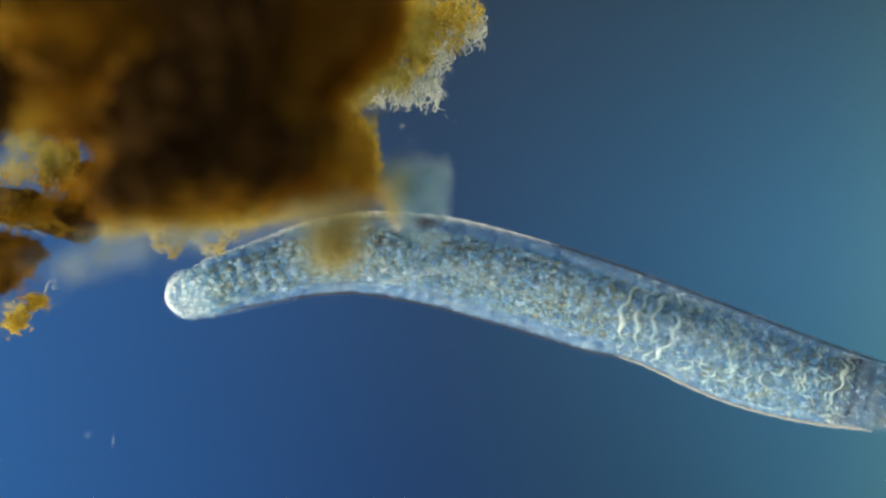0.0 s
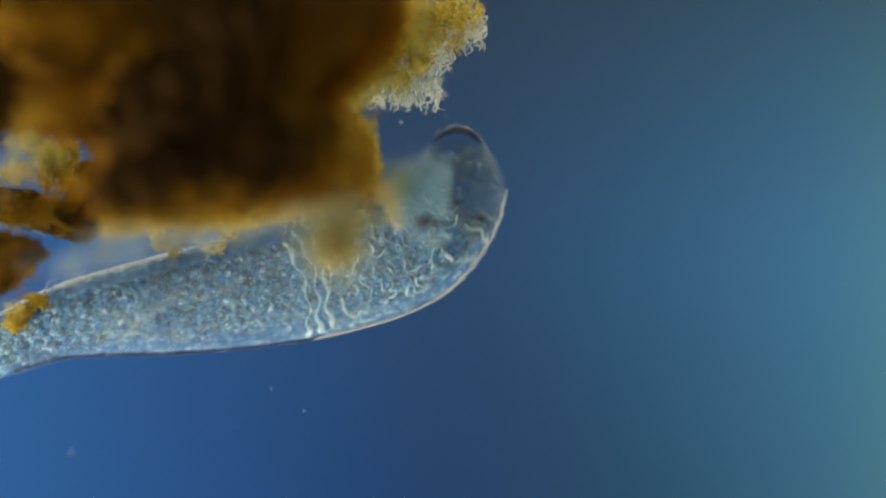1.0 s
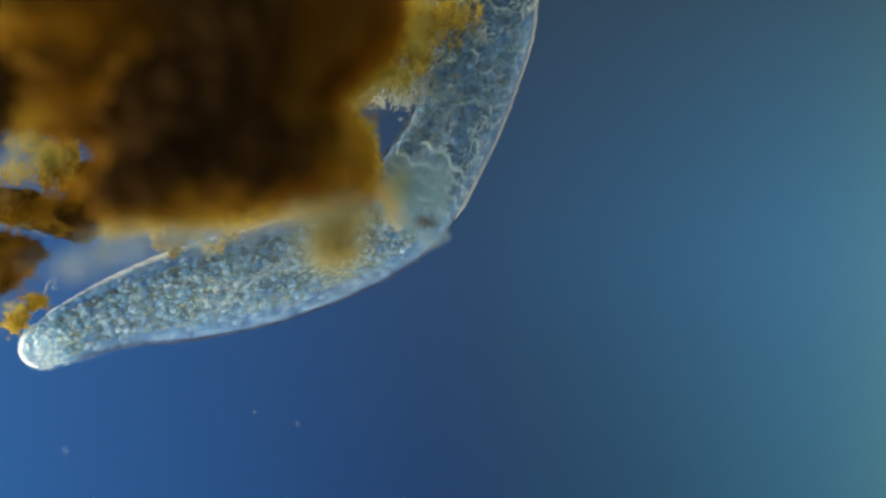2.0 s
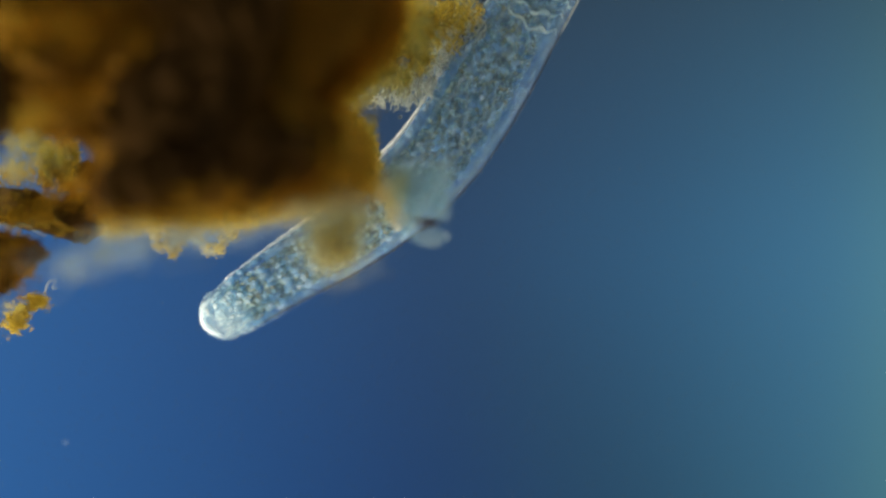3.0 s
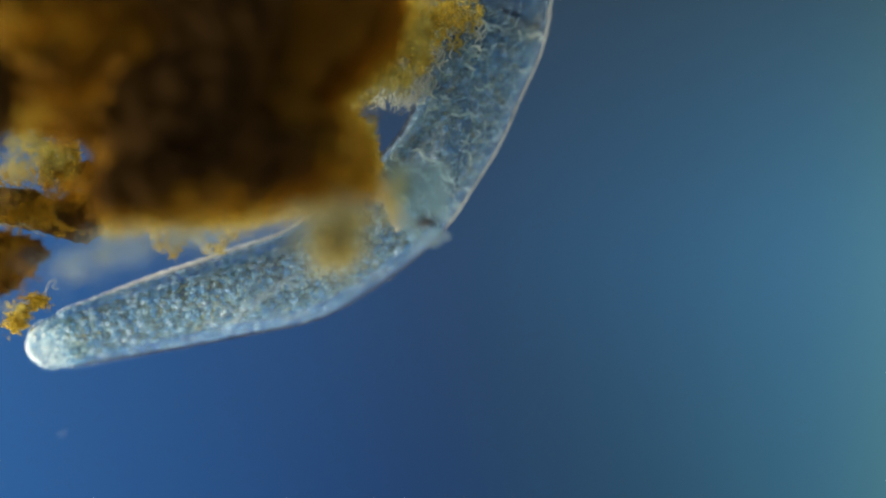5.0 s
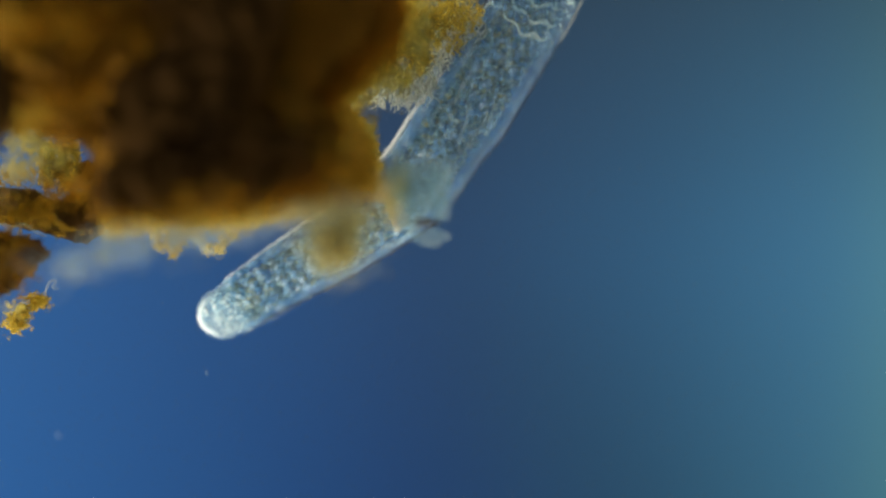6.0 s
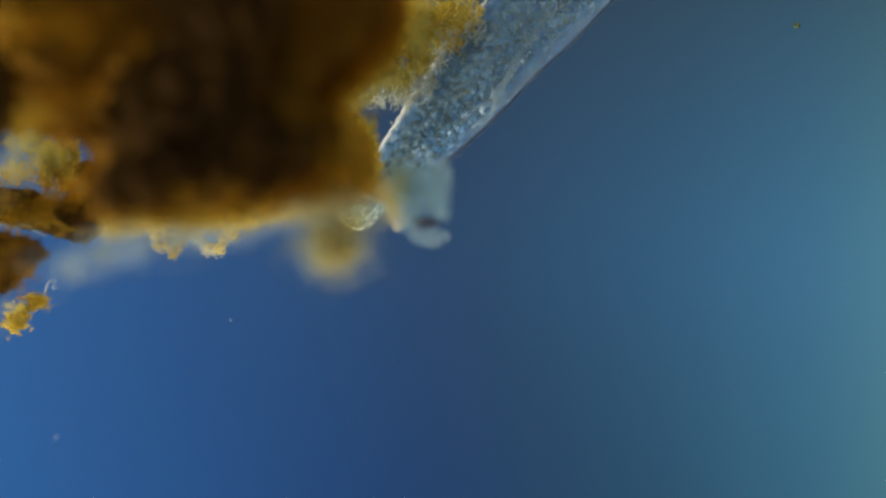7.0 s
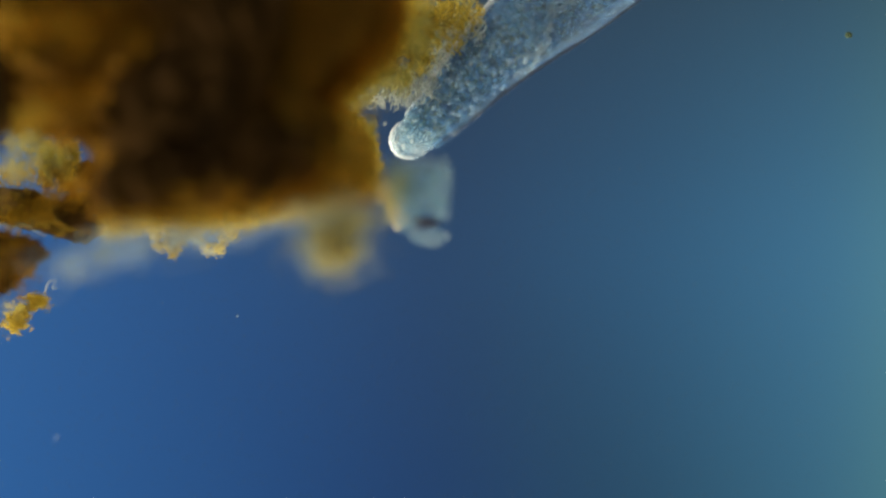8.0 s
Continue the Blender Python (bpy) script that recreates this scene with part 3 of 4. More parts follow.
grains(clump, "golden_detritus", AMBER, [(25, 312, 50, 24), (100, 300, 44, 40)], 520, (0.0014, 0.0040), (0.08, 0.17), 12, 2.4, feather=True, detail=1)
grains(clump, "golden_detritus", AMBER, shore(0, 16, FOOT), 900, (0.0016, 0.0040), (0.28, 0.48), 13, 2.4, feather=True, detail=1)
grains(clump, "amber_detritus", GLOW, [(615, 235, 44, 60), (575, 295, 70, 34)], 520, (0.003, 0.008), (0.44, 0.64), 14, 2.0, feather=True, detail=1, clumpy=True)
grains(clump, "rust_detritus", RUST, [(20, 462, 44, 60), (120, 340, 70, 40)], 420, (0.0018, 0.005), (0.24, 0.36), 15, 2.4, feather=True, detail=1)
grains(clump, "amber_detritus", GLOW, [(620, 345, 50, 22), (560, 368, 60, 14), (655, 315, 16, 34)], 700, (0.0022, 0.006), (0.30, 0.52), 10, 2.0, feather=True, detail=1)
grains(clump, "golden_grit", GOLD, [(100, 290, 34, 46), (70, 235, 40, 40), (35, 215, 22, 30)], 260, (0.0018, 0.006), (0.12, 0.20), 3, 2.6, feather=True)
for turns, count, seed in (([(268, 404), (282, 436), (306, 448), (322, 424), (316, 396)], 260, 4), ([(300, 430), (306, 400), (306, 350)], 260, 41),
                           ([(350, 424), (366, 443), (388, 443), (396, 424), (424, 404)], 240, 42), ([(190, 408), (262, 400)], 160, 43), ([(322, 412), (350, 412)], 70, 44)):
    grains(clump, "golden_grit", AMBER, shore(2, 12, turns), count * 2, (0.0012, 0.0032), (0.05, 0.13), seed, 2.8, feather=True, detail=1)
    grains(clump, "pale_grit", CHALK, shore(-2, 10, turns), count, (0.001, 0.0024), (0.05, 0.11), seed + 100, 3.0, feather=True, detail=1)
grains(clump, "golden_grit", AMBER, [(28, 570, 20, 20), (40, 552, 12, 16), (64, 535, 20, 14)], 620, (0.0014, 0.004), (0.05, 0.15), 6, 2.4, feather=True)
fibre(clump, "filament", CHALK, [(-10, 392), (18, 402), (40, 398), (64, 412), (84, 420)], 0.0028, 0.17, "fine pale filament")
fibre(clump, "filament", CHALK, [(78, 522), (86, 500), (98, 498), (92, 510), (104, 511)], 0.0018, 0.09, "fine pale filament")
fibre(clump, "filament", CHALK, [(300, 440), (318, 424), (345, 424), (362, 442), (384, 444)], 0.003, 0.13, "fine pale filament")

# ---- worm ----
COUNT = 48


def girth(u):
    """Thin and wide half-axes of the body at u, 0 at the tail and 1 at the head."""
    wide = 0.066 + 0.052 * min(1.0, max(0.0, (u - 0.04) / 0.26))
    if u > 0.72:
        wide -= 0.045 * ((u - 0.72) / 0.28) ** 1.5
    if u < 0.03:
        wide *= 0.9
    return wide * 0.60 - 0.003, wide


def cuticle_mesh(u, half):
    """A thin open sleeve round a segment."""
    thin, wide = girth(u)
    bm = bmesh.new()
    rings = []
    for j in range(7):
        s = -0.5 + 1.0 * j / 6
        r = 1 - 0.05 * s * s
        rings.append([bm.verts.new((s * half, math.cos(i * math.pi / 32) * (wide * r + 0.006), math.sin(i * math.pi / 32) * (thin * r + 0.006))) for i in range(64)])
    for r0, r1 in zip(rings, rings[1:]):
        for i in range(64):
            bm.faces.new((r0[i], r0[(i + 1) % 64], r1[(i + 1) % 64], r1[i]))
    return bm


PITCH = 0.027


def tissue(name, u, half, closed, material, parent, fill=1.0, label=""):
    """One ring of tissue: an open sleeve, or a rounded end. fill: its share of the body's girth."""
    thin, wide = (g * fill for g in girth(u))
    start = u * (COUNT - 1) * PITCH
    around, along = 72, 16 if closed else 12
    bm = bmesh.new()
    layer = bm.verts.layers.float_vector.new("along_body")
    rings = []
    for j in range(1 if closed else 0, along if closed else along + 1):
        if closed:
            s = -math.cos(math.pi * j / along)
            r = math.sqrt(1 - s * s)
        else:
            s = -1 + 2 * j / along
            r = 1 - 0.03 * s * s
        ring = []
        for i in range(around):
            b = 2 * math.pi * i / around
            p = Vector((s * half, math.cos(b) * wide * r, math.sin(b) * thin * r))
            q = p + Vector((start, 0, fill))
            k = 0.0040 * noise.noise(q * 38) + 0.0018 * noise.noise(q * 90)
            if 0.61 < u < 0.67:
                k += 0.005 * math.cos(s * 4 + 2 * noise.noise(q * 25))
            out = Vector((s if closed else 0, math.cos(b), math.sin(b))).normalized()
            v = bm.verts.new(p + out * k)
            v[layer] = q
            ring.append(v)
        rings.append(ring)
    for r0, r1 in zip(rings, rings[1:]):
        for i in range(around):
            bm.faces.new((r0[i], r0[(i + 1) % around], r1[(i + 1) % around], r1[i]))
    if closed:
        for ring, x, flip in ((rings[0], -half, True), (rings[-1], half, False)):
            tip = bm.verts.new((x, 0, 0))
            tip[layer] = Vector((start + x, 0, fill))
            for i in range(around):
                a, b = ring[i], ring[(i + 1) % around]
                bm.faces.new((tip, b, a) if flip else (tip, a, b))
    return part(name, bm, material, parent, label)


def granule_mesh(u, half, closed, count, rng, material, fill=1.0, detail=2, sizes=(0.0026, 0.0056)):
    """Cell granules studding one body ring."""
    thin, wide = (g * fill for g in girth(u))
    base = bmesh.new()
    bmesh.ops.create_icosphere(base, subdivisions=detail, radius=1.0)
    ball = np.array([v.co for v in base.verts])
    tris = np.array([[v.index for v in f.verts] for f in base.faces])
    base.free()
    verts, faces = [], []
    for k in range(count):
        s = rng.uniform(-0.9, 0.9) if closed else rng.uniform(-0.6, 0.6)
        r = math.sqrt(1 - s * s) if closed else 1 - 0.03 * s * s
        b = rng.uniform(0, 2 * math.pi)
        sink = rng.uniform(0.95, 1.0)
        at = np.array((s * half, math.cos(b) * wide * r * sink, math.sin(b) * thin * r * sink))
        size = rng.uniform(*sizes)
        turn = np.array((Matrix.Rotation(b, 3, "X") @ Euler((0, rng.uniform(-1.2, 1.2), rng.uniform(-0.12, 0.12))).to_matrix()))
        form = ball * np.array((rng.uniform(0.8, 1.8), rng.uniform(0.7, 1.0), rng.uniform(0.7, 1.1))) * size
        form *= 1 + 0.25 * np.sin(ball @ np.array((3.1, 4.3, 2.7)) + k)[:, None]
        faces.append(tris + len(verts) * len(ball))
        verts.append(at + form[:, [0, 2, 1]] @ turn.T)
    me = bpy.data.meshes.new("granulation")
    me.from_pydata(np.concatenate(verts).tolist(), [], np.concatenate(faces).tolist())
    me.polygons.foreach_set("use_smooth", [True] * len(me.polygons))
    me.materials.append(material)
    return me


def wrinkle_mesh(u, half, rng, count):
    """Short sinuous folds of the gullet wall, joined."""
    thin, wide = girth(u)
    bm = bmesh.new()
    for i in range(count):
        b0, s0 = rng.uniform(0, 2 * math.pi), rng.uniform(-0.6, 0.6) * half
        slope, phase, length = rng.gauss(1.2, 0.6), rng.uniform(0, 6), rng.uniform(0.022, 0.055)
        thick = rng.uniform(0.0018, 0.0038)
        rings = []
        for j in range(13):
            d = (j / 12 - 0.5) * length
            sway = 0.0055 * math.sin(150 * d + phase)
            x = s0 + d * math.cos(slope) - sway * math.sin(slope)
            b = b0 + (d * math.sin(slope) + sway * math.cos(slope)) / (0.5 * (thin + wide))
            out = Vector((0, math.cos(b), math.sin(b)))
            side = Vector((math.sin(slope), -math.sin(b) * math.cos(slope), math.cos(b) * math.cos(slope)))
            at = Vector((x, math.cos(b) * wide * 0.96, math.sin(b) * thin * 0.96))
            r = thick * (0.25 + 0.75 * math.sin(math.pi * j / 12))
            rings.append([bm.verts.new(at + (out * math.cos(k * math.pi / 3) + side * math.sin(k * math.pi / 3)) * r) for k in range(6)])
        for r0, r1 in zip(rings, rings[1:]):
            for k in range(6):
                bm.faces.new((r0[k], r1[k], r1[(k + 1) % 6], r0[(k + 1) % 6]))
    bmesh.ops.recalc_face_normals(bm, faces=bm.faces[:])
    return bm


def edge_mesh(half, radius):
    """A short tapered cord that carries a painted edge line."""
    bm = bmesh.new()
    rings = []
    for j in range(11):
        s = -1 + 2 * j / 10
        r = radius * (1 - 0.75 * s * s)
        rings.append([bm.verts.new((s * half, r * math.cos(c * math.pi / 5), 1.5 * r * math.sin(c * math.pi / 5))) for c in range(10)])
    for r0, r1 in zip(rings, rings[1:]):
        for c in range(10):
            bm.faces.new((r0[c], r1[c], r1[(c + 1) % 10], r0[(c + 1) % 10]))
    bm.faces.new(rings[0])
    bm.faces.new(rings[-1][::-1])
    bmesh.ops.recalc_face_normals(bm, faces=bm.faces[:])
    return bm


def fold_mesh(u, rng):
    """A wavy raised fold that runs round the body."""
    thin, wide = girth(u)
    bm = bmesh.new()
    rings = []
    phase = rng.uniform(0, 6)
    for i in range(120):
        b = 2 * math.pi * i / 120
        wave = 0.008 * math.sin(3 * b + phase) + 0.004 * math.sin(11 * b + 2 * phase)
        r = 0.0032 * (1 + 0.45 * math.sin(7 * b + phase)) * (0.2 + 0.8 * abs(math.sin(1.5 * b + phase)))
        out = Vector((0, math.cos(b), math.sin(b)))
        at = Vector((wave, math.cos(b) * wide * 0.985, math.sin(b) * thin * 0.985))
        rings.append([bm.verts.new(at + out * r * math.cos(c * math.pi / 4) + Vector((r * 1.3 * math.sin(c * math.pi / 4), 0, 0))) for c in range(8)])
    for r0, r1 in zip(rings, rings[1:] + rings[:1]):
        for c in range(8):
            bm.faces.new((r0[c], r1[c], r1[(c + 1) % 8], r0[(c + 1) % 8]))
    bmesh.ops.recalc_face_normals(bm, faces=bm.faces[:])
    return bm


worm = new("worm")
tagged(worm, "translucent granular pale blue worm gliding over the glass", "worm")
segments = []
rng = random.Random(5)
for k in range(COUNT):
    u = k / (COUNT - 1)
    end = k < 2 or k > COUNT - 4
    half = 0.045 if end else 0.034
    wall = TIP_FLESH if k < 2 else HEAD_FLESH if u > 0.88 else WALL
    segments.append(tissue("body_segment", u, half, end, wall, worm))
    if k < 2 or u > 0.96:
        continue
    beads = new("granulation", granule_mesh(u, half, end, 120 if u < 0.84 else 90 if u < 0.88 else 40, rng, BEAD))
    beads.parent = segments[-1]
    tagged(beads, "pale blue cell granules", kind="stuff")
    if u < 0.9:
        fill = 0.69 if u < 0.62 else 0.78
        gut = tissue("gut", u, half, k in (2, 42), GUT if u < 0.62 else GULLET, segments[-1], fill, "cream granular gut")
        cream = new("gut_granulation", granule_mesh(u, half, False, 130, rng, CREAM_BEAD, fill + 0.03, 1, (0.0028, 0.0062)))
        cream.parent = segments[-1]
        tagged(cream, "cream gut granules", kind="stuff")
    if k in (28, 29, 30, 31, 42):
        part("fold", fold_mesh(u, rng), CAP_FLESH, segments[-1], "raised pale fold")
    if k == 43:
        part("collar", fold_mesh(u, rng), HEAD_RIM, segments[-1], "dark blue collar behind the head")
    if 31 < k < 43:
        tagged(part("wrinkles", wrinkle_mesh(u, half, rng, 17), CAP_FLESH, segments[-1]), "pale sinuous gullet folds", kind="stuff")
    if k > 2:
        part("cuticle", cuticle_mesh(u, 0.05), CLEAR, segments[-1], "clear thin skin")


def rim_mesh(long, wide, start, end, thick):
    """A tapered crescent round one end of the body, for a painted edge."""
    bm = bmesh.new()
    rings = []
    for j in range(33):
        a = radians(start + (end - start) * j / 32)
        r = thick * (0.15 + 0.85 * math.sin(math.pi * j / 32) ** 0.8) * (1 + 0.35 * noise.noise(Vector((j * 0.45, start, 2))))
        out = Vector((math.cos(a), math.sin(a), 0))
        at = Vector((math.cos(a) * long, math.sin(a) * wide, 0))
        rings.append([bm.verts.new(at + out * r * math.cos(c * math.pi / 5) + Vector((0, 0, r * 1.3 * math.sin(c * math.pi / 5)))) for c in range(10)])
    for r0, r1 in zip(rings, rings[1:]):
        for c in range(10):
            bm.faces.new((r0[c], r1[c], r1[(c + 1) % 10], r0[(c + 1) % 10]))
    bm.faces.new(rings[0])
    bm.faces.new(rings[-1][::-1])
    bmesh.ops.recalc_face_normals(bm, faces=bm.faces[:])
    return bm


def strand_mesh(u, half, rng):
    """Wavy lengthwise folds of skin on one body ring, joined."""
    thin, wide = girth(u)
    bm = bmesh.new()
    begin = u * (COUNT - 1) * PITCH
    for i in range(9):
        start, end, wander = -0.56, 0.56, 1.0
        thick = (0.0012 + 0.0030 * abs(math.sin(6 * u + 3.3 * i))) * (1.0 if u < 0.5 else 0.6)
        turned = 0.0
        if i > 6:
            turned, wander = rng.uniform(0, 2 * math.pi), 2.0
            start, end, thick = rng.uniform(-0.9, -0.3), rng.uniform(0.3, 0.9), rng.uniform(0.0015, 0.0034)
        rings = []
        for j in range(13):
            s = start + (end - start) * j / 12
            far = begin + s * half
            c = 0.9 * i + turned + 0.7 * math.sin(3.2 * far + 2.1 * i) + wander * (0.15 * math.sin(37 * far + 1.7 * i) + 0.06 * math.sin(88 * far + 2.3 * i))
            out = Vector((0, math.cos(c), math.sin(c)))
            side = Vector((0, -math.sin(c), math.cos(c)))
            at = Vector((s * half, math.cos(c) * wide, math.sin(c) * thin))
            r = thick * (0.55 + 0.45 * math.sin(math.pi * j / 12))
            rings.append([bm.verts.new(at + (out * math.cos(k * math.pi / 3) + side * math.sin(k * math.pi / 3)) * r) for k in range(6)])
        for r0, r1 in zip(rings, rings[1:]):
            for k in range(6):
                bm.faces.new((r0[k], r1[k], r1[(k + 1) % 6], r0[(k + 1) % 6]))
    bmesh.ops.recalc_face_normals(bm, faces=bm.faces[:])
    return bm


for k in range(12, COUNT - 14):
    tagged(part("skin_folds", strand_mesh(k / (COUNT - 1), 0.05, rng), STREAK, segments[k]), "fine pale lengthwise folds", kind="stuff")

# White tail crescent and dark head crescent put lit and shaded ends into colour.
rims = [(0, part("tip_rim", rim_mesh(0.041, 0.036, 95, 235, 0.0050), PALE_EDGE, worm, "white crescent painting the tail tip's lit edge")),
        (COUNT - 1, part("head_rim", rim_mesh(0.046, 0.048, -80, 60, 0.0070), HEAD_RIM, worm, "dark rim painting the head's shaded edge"))]
flanks = []
# Pale, cream and dark cords paint lit and shaded flanks along the body.
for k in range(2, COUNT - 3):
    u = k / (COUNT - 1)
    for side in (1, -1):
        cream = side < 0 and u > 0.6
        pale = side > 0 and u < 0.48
        mat = CREAM_EDGE if cream else PALE_EDGE if pale else DARK_EDGE
        label = "cream line painted in for a lit edge" if cream else "pale line painted in for a lit edge" if pale else "dark line painted in for a shaded edge"
        flanks.append((k, side, part("painted_edge", edge_mesh(0.025, 0.0022 if cream else max(0.0054 * min(1.0, (25 - k) / 10), 0.0075 - 0.0007 * k) if pale else 0.0028 if side > 0 else 0.0019), mat, worm, label)))

# ---- drifting specks ----
def speck(size, label, seed, material):
    bm = bmesh.new()
    bmesh.ops.create_icosphere(bm, subdivisions=3, radius=1.0)
    for v in bm.verts:
        v.co *= 1 + 0.45 * noise.noise(v.co * 2.1 + Vector((seed, 0, 0)))
        v.co = Vector((v.co.x * size[0], v.co.y * size[1], v.co.z * size[0]))
    return tagged(part("speck", bm, material), label, "speck", "drifting specks")


TINY = "tiny pale speck drifting in the water"
specks = [speck((0.0026, 0.0034), TINY, 1, FAINT), speck((0.002, 0.003), TINY, 2, FAINT), speck((0.0045, 0.004), "blurred pale speck low in the water", 3, FAINT),
          speck((0.006, 0.005), "small greenish speck drifting in the water", 4, SEDGE), speck((0.0020, 0.0026), TINY, 5, MIST),
          speck((0.003, 0.003), TINY, 6, CHALK), speck((0.0025, 0.008), TINY, 7, FAINT)]
bubble = speck((0.006, 0.006), "bright round grain beside the brown clump", 9, CHALK)
bubble.location = spot(*place(36, 300), 0.10)


# ---- movement ----
def drift(ob, z, *stops):
    """Key a speck along plan positions (seconds, x, y)."""
    walk(ob, [(t, Matrix.Translation(spot(*place(x, y), z))) for t, x, y in stops])


def motions():
    shapes = []

    def shape(t, *points):
        pts = [Vector(p) for p in points]
        pts = [2 * pts[0] - pts[1]] + pts + [2 * pts[-1] - pts[-2]]
        fine = []
        for a, b, c, d in zip(pts, pts[1:], pts[2:], pts[3:]):
            for i in range(12):
                s = i / 12
                fine.append(0.5 * (2 * b + (c - a) * s + (2 * a - 5 * b + 4 * c - d) * s * s + (3 * b - a - 3 * c + d) * s ** 3))
        fine.append(pts[-2])
        far = [0.0]
        for a, b in zip(fine, fine[1:]):
            far.append(far[-1] + (b.xy - a.xy).length)
        far = np.array(far) / far[-1]
        us = np.linspace(0.034, 0.975, COUNT)
        shapes.append((t, np.stack([np.interp(us, far, [p[i] for p in fine]) for i in range(3)], 1)))

    shape(0.0, (-0.494, -0.084, 0.040), (-0.444, -0.079, 0.052), (-0.334, -0.047, 0.057), (-0.184, -0.011, 0.067), (-0.034, -0.019, 0.077), (0.116, -0.054, 0.081), (0.266, -0.099, 0.081), (0.366, -0.129, 0.075), (0.516, -0.191, 0.080), (0.646, -0.233, 0.073), (0.766, -0.261, 0.060), (0.866, -0.289, 0.045))
    shape(0.2, (-0.484, -0.064, 0.040), (-0.444, -0.064, 0.052), (-0.334, -0.030, 0.053), (-0.184, 0.001, 0.068), (-0.034, -0.009, 0.076), (0.116, -0.046, 0.083), (0.266, -0.089, 0.082), (0.396, -0.124, 0.076), (0.516, -0.169, 0.084), (0.636, -0.214, 0.080), (0.736, -0.234, 0.064), (0.856, -0.274, 0.045))
    shape(0.4, (-0.536, -0.069, 0.045), (-0.484, -0.070, 0.057), (-0.364, -0.043, 0.053), (-0.184, 0.005, 0.075), (-0.034, 0.001, 0.082), (0.116, -0.019, 0.092), (0.216, -0.039, 0.090), (0.316, -0.067, 0.082), (0.466, -0.135, 0.092), (0.586, -0.177, 0.080), (0.666, -0.191, 0.066), (0.738, -0.209, 0.045))
    shape(0.6, (-0.652, -0.114, 0.045), (-0.594, -0.109, 0.057), (-0.484, -0.075, 0.061), (-0.364, -0.044, 0.072), (-0.184, -0.002, 0.087), (-0.034, 0.003, 0.093), (0.116, -0.001, 0.091), (0.216, -0.023, 0.103), (0.316, -0.049, 0.097), (0.416, -0.056, 0.080), (0.496, -0.059, 0.064), (0.554, -0.069, 0.045))
    shape(0.8, (-0.764, -0.167, 0.050), (-0.714, -0.152, 0.064), (-0.584, -0.115, 0.066), (-0.434, -0.077, 0.076), (-0.284, -0.039, 0.092), (-0.134, -0.011, 0.104), (0.016, 0.005, 0.104), (0.116, 0.021, 0.103), (0.196, 0.046, 0.095), (0.246, 0.071, 0.075), (0.286, 0.089, 0.060), (0.316, 0.096, 0.045))
    shape(0.9, (-0.814, -0.199, 0.050), (-0.764, -0.169, 0.060), (-0.654, -0.129, 0.063), (-0.484, -0.099, 0.080), (-0.334, -0.064, 0.096), (-0.184, -0.024, 0.108), (-0.034, 0.021, 0.110), (0.066, 0.056, 0.105), (0.126, 0.091, 0.085), (0.146, 0.121, 0.065), (0.156, 0.151, 0.050))
    shape(1.0, (-0.844, -0.204, 0.045), (-0.784, -0.174, 0.055), (-0.664, -0.129, 0.064), (-0.484, -0.099, 0.086), (-0.334, -0.072, 0.101), (-0.184, -0.034, 0.112), (-0.064, 0.011, 0.112), (0.006, 0.071, 0.095), (0.026, 0.131, 0.082), (0.021, 0.191, 0.050))
    shape(1.2, (-0.844, -0.199, 0.045), (-0.784, -0.174, 0.052), (-0.664, -0.127, 0.064), (-0.484, -0.097, 0.088), (-0.334, -0.069, 0.103), (-0.184, -0.037, 0.108), (-0.074, 0.016, 0.105), (-0.009, 0.101, 0.092), (0.001, 0.211, 0.068), (-0.019, 0.311, 0.045))
    shape(1.5, (-0.834, -0.199, 0.040), (-0.784, -0.179, 0.048), (-0.644, -0.122, 0.062), (-0.484, -0.089, 0.084), (-0.334, -0.064, 0.094), (-0.184, -0.027, 0.098), (-0.084, 0.031, 0.095), (-0.016, 0.131, 0.086), (0.019, 0.241, 0.080), (0.028, 0.341, 0.070), (0.016, 0.421, 0.055), (0.001, 0.481, 0.040))
    shape(1.7, (-0.806, -0.191, 0.040), (-0.764, -0.177, 0.048), (-0.634, -0.121, 0.062), (-0.484, -0.087, 0.083), (-0.334, -0.059, 0.090), (-0.184, -0.021, 0.092), (-0.094, 0.031, 0.092), (-0.022, 0.131, 0.084), (0.019, 0.241, 0.084), (0.044, 0.341, 0.076), (0.041, 0.441, 0.060), (0.016, 0.511, 0.040))
    shape(2.8, (-0.514, -0.149, 0.040), (-0.469, -0.139, 0.052), (-0.334, -0.067, 0.060), (-0.184, 0.011, 0.070), (-0.084, 0.079, 0.076), (-0.019, 0.156, 0.078), (0.038, 0.241, 0.078), (0.096, 0.341, 0.073), (0.154, 0.441, 0.066), (0.206, 0.561, 0.062), (0.256, 0.701, 0.058), (0.296, 0.861, 0.040))
    shape(3.2, (-0.360, -0.099, 0.042), (-0.314, -0.089, 0.054), (-0.224, -0.021, 0.058), (-0.134, 0.046, 0.062), (-0.049, 0.126, 0.070), (0.046, 0.241, 0.076), (0.106, 0.341, 0.078), (0.163, 0.441, 0.074), (0.216, 0.551, 0.066), (0.266, 0.691, 0.060), (0.336, 0.961, 0.040))
    shape(3.5, (-0.334, -0.067, 0.042), (-0.284, -0.067, 0.053), (-0.184, 0.009, 0.058), (-0.094, 0.091, 0.064), (-0.019, 0.171, 0.072), (0.044, 0.246, 0.080), (0.109, 0.341, 0.079), (0.176, 0.441, 0.077), (0.226, 0.541, 0.070), (0.276, 0.691, 0.060), (0.346, 0.921, 0.040))
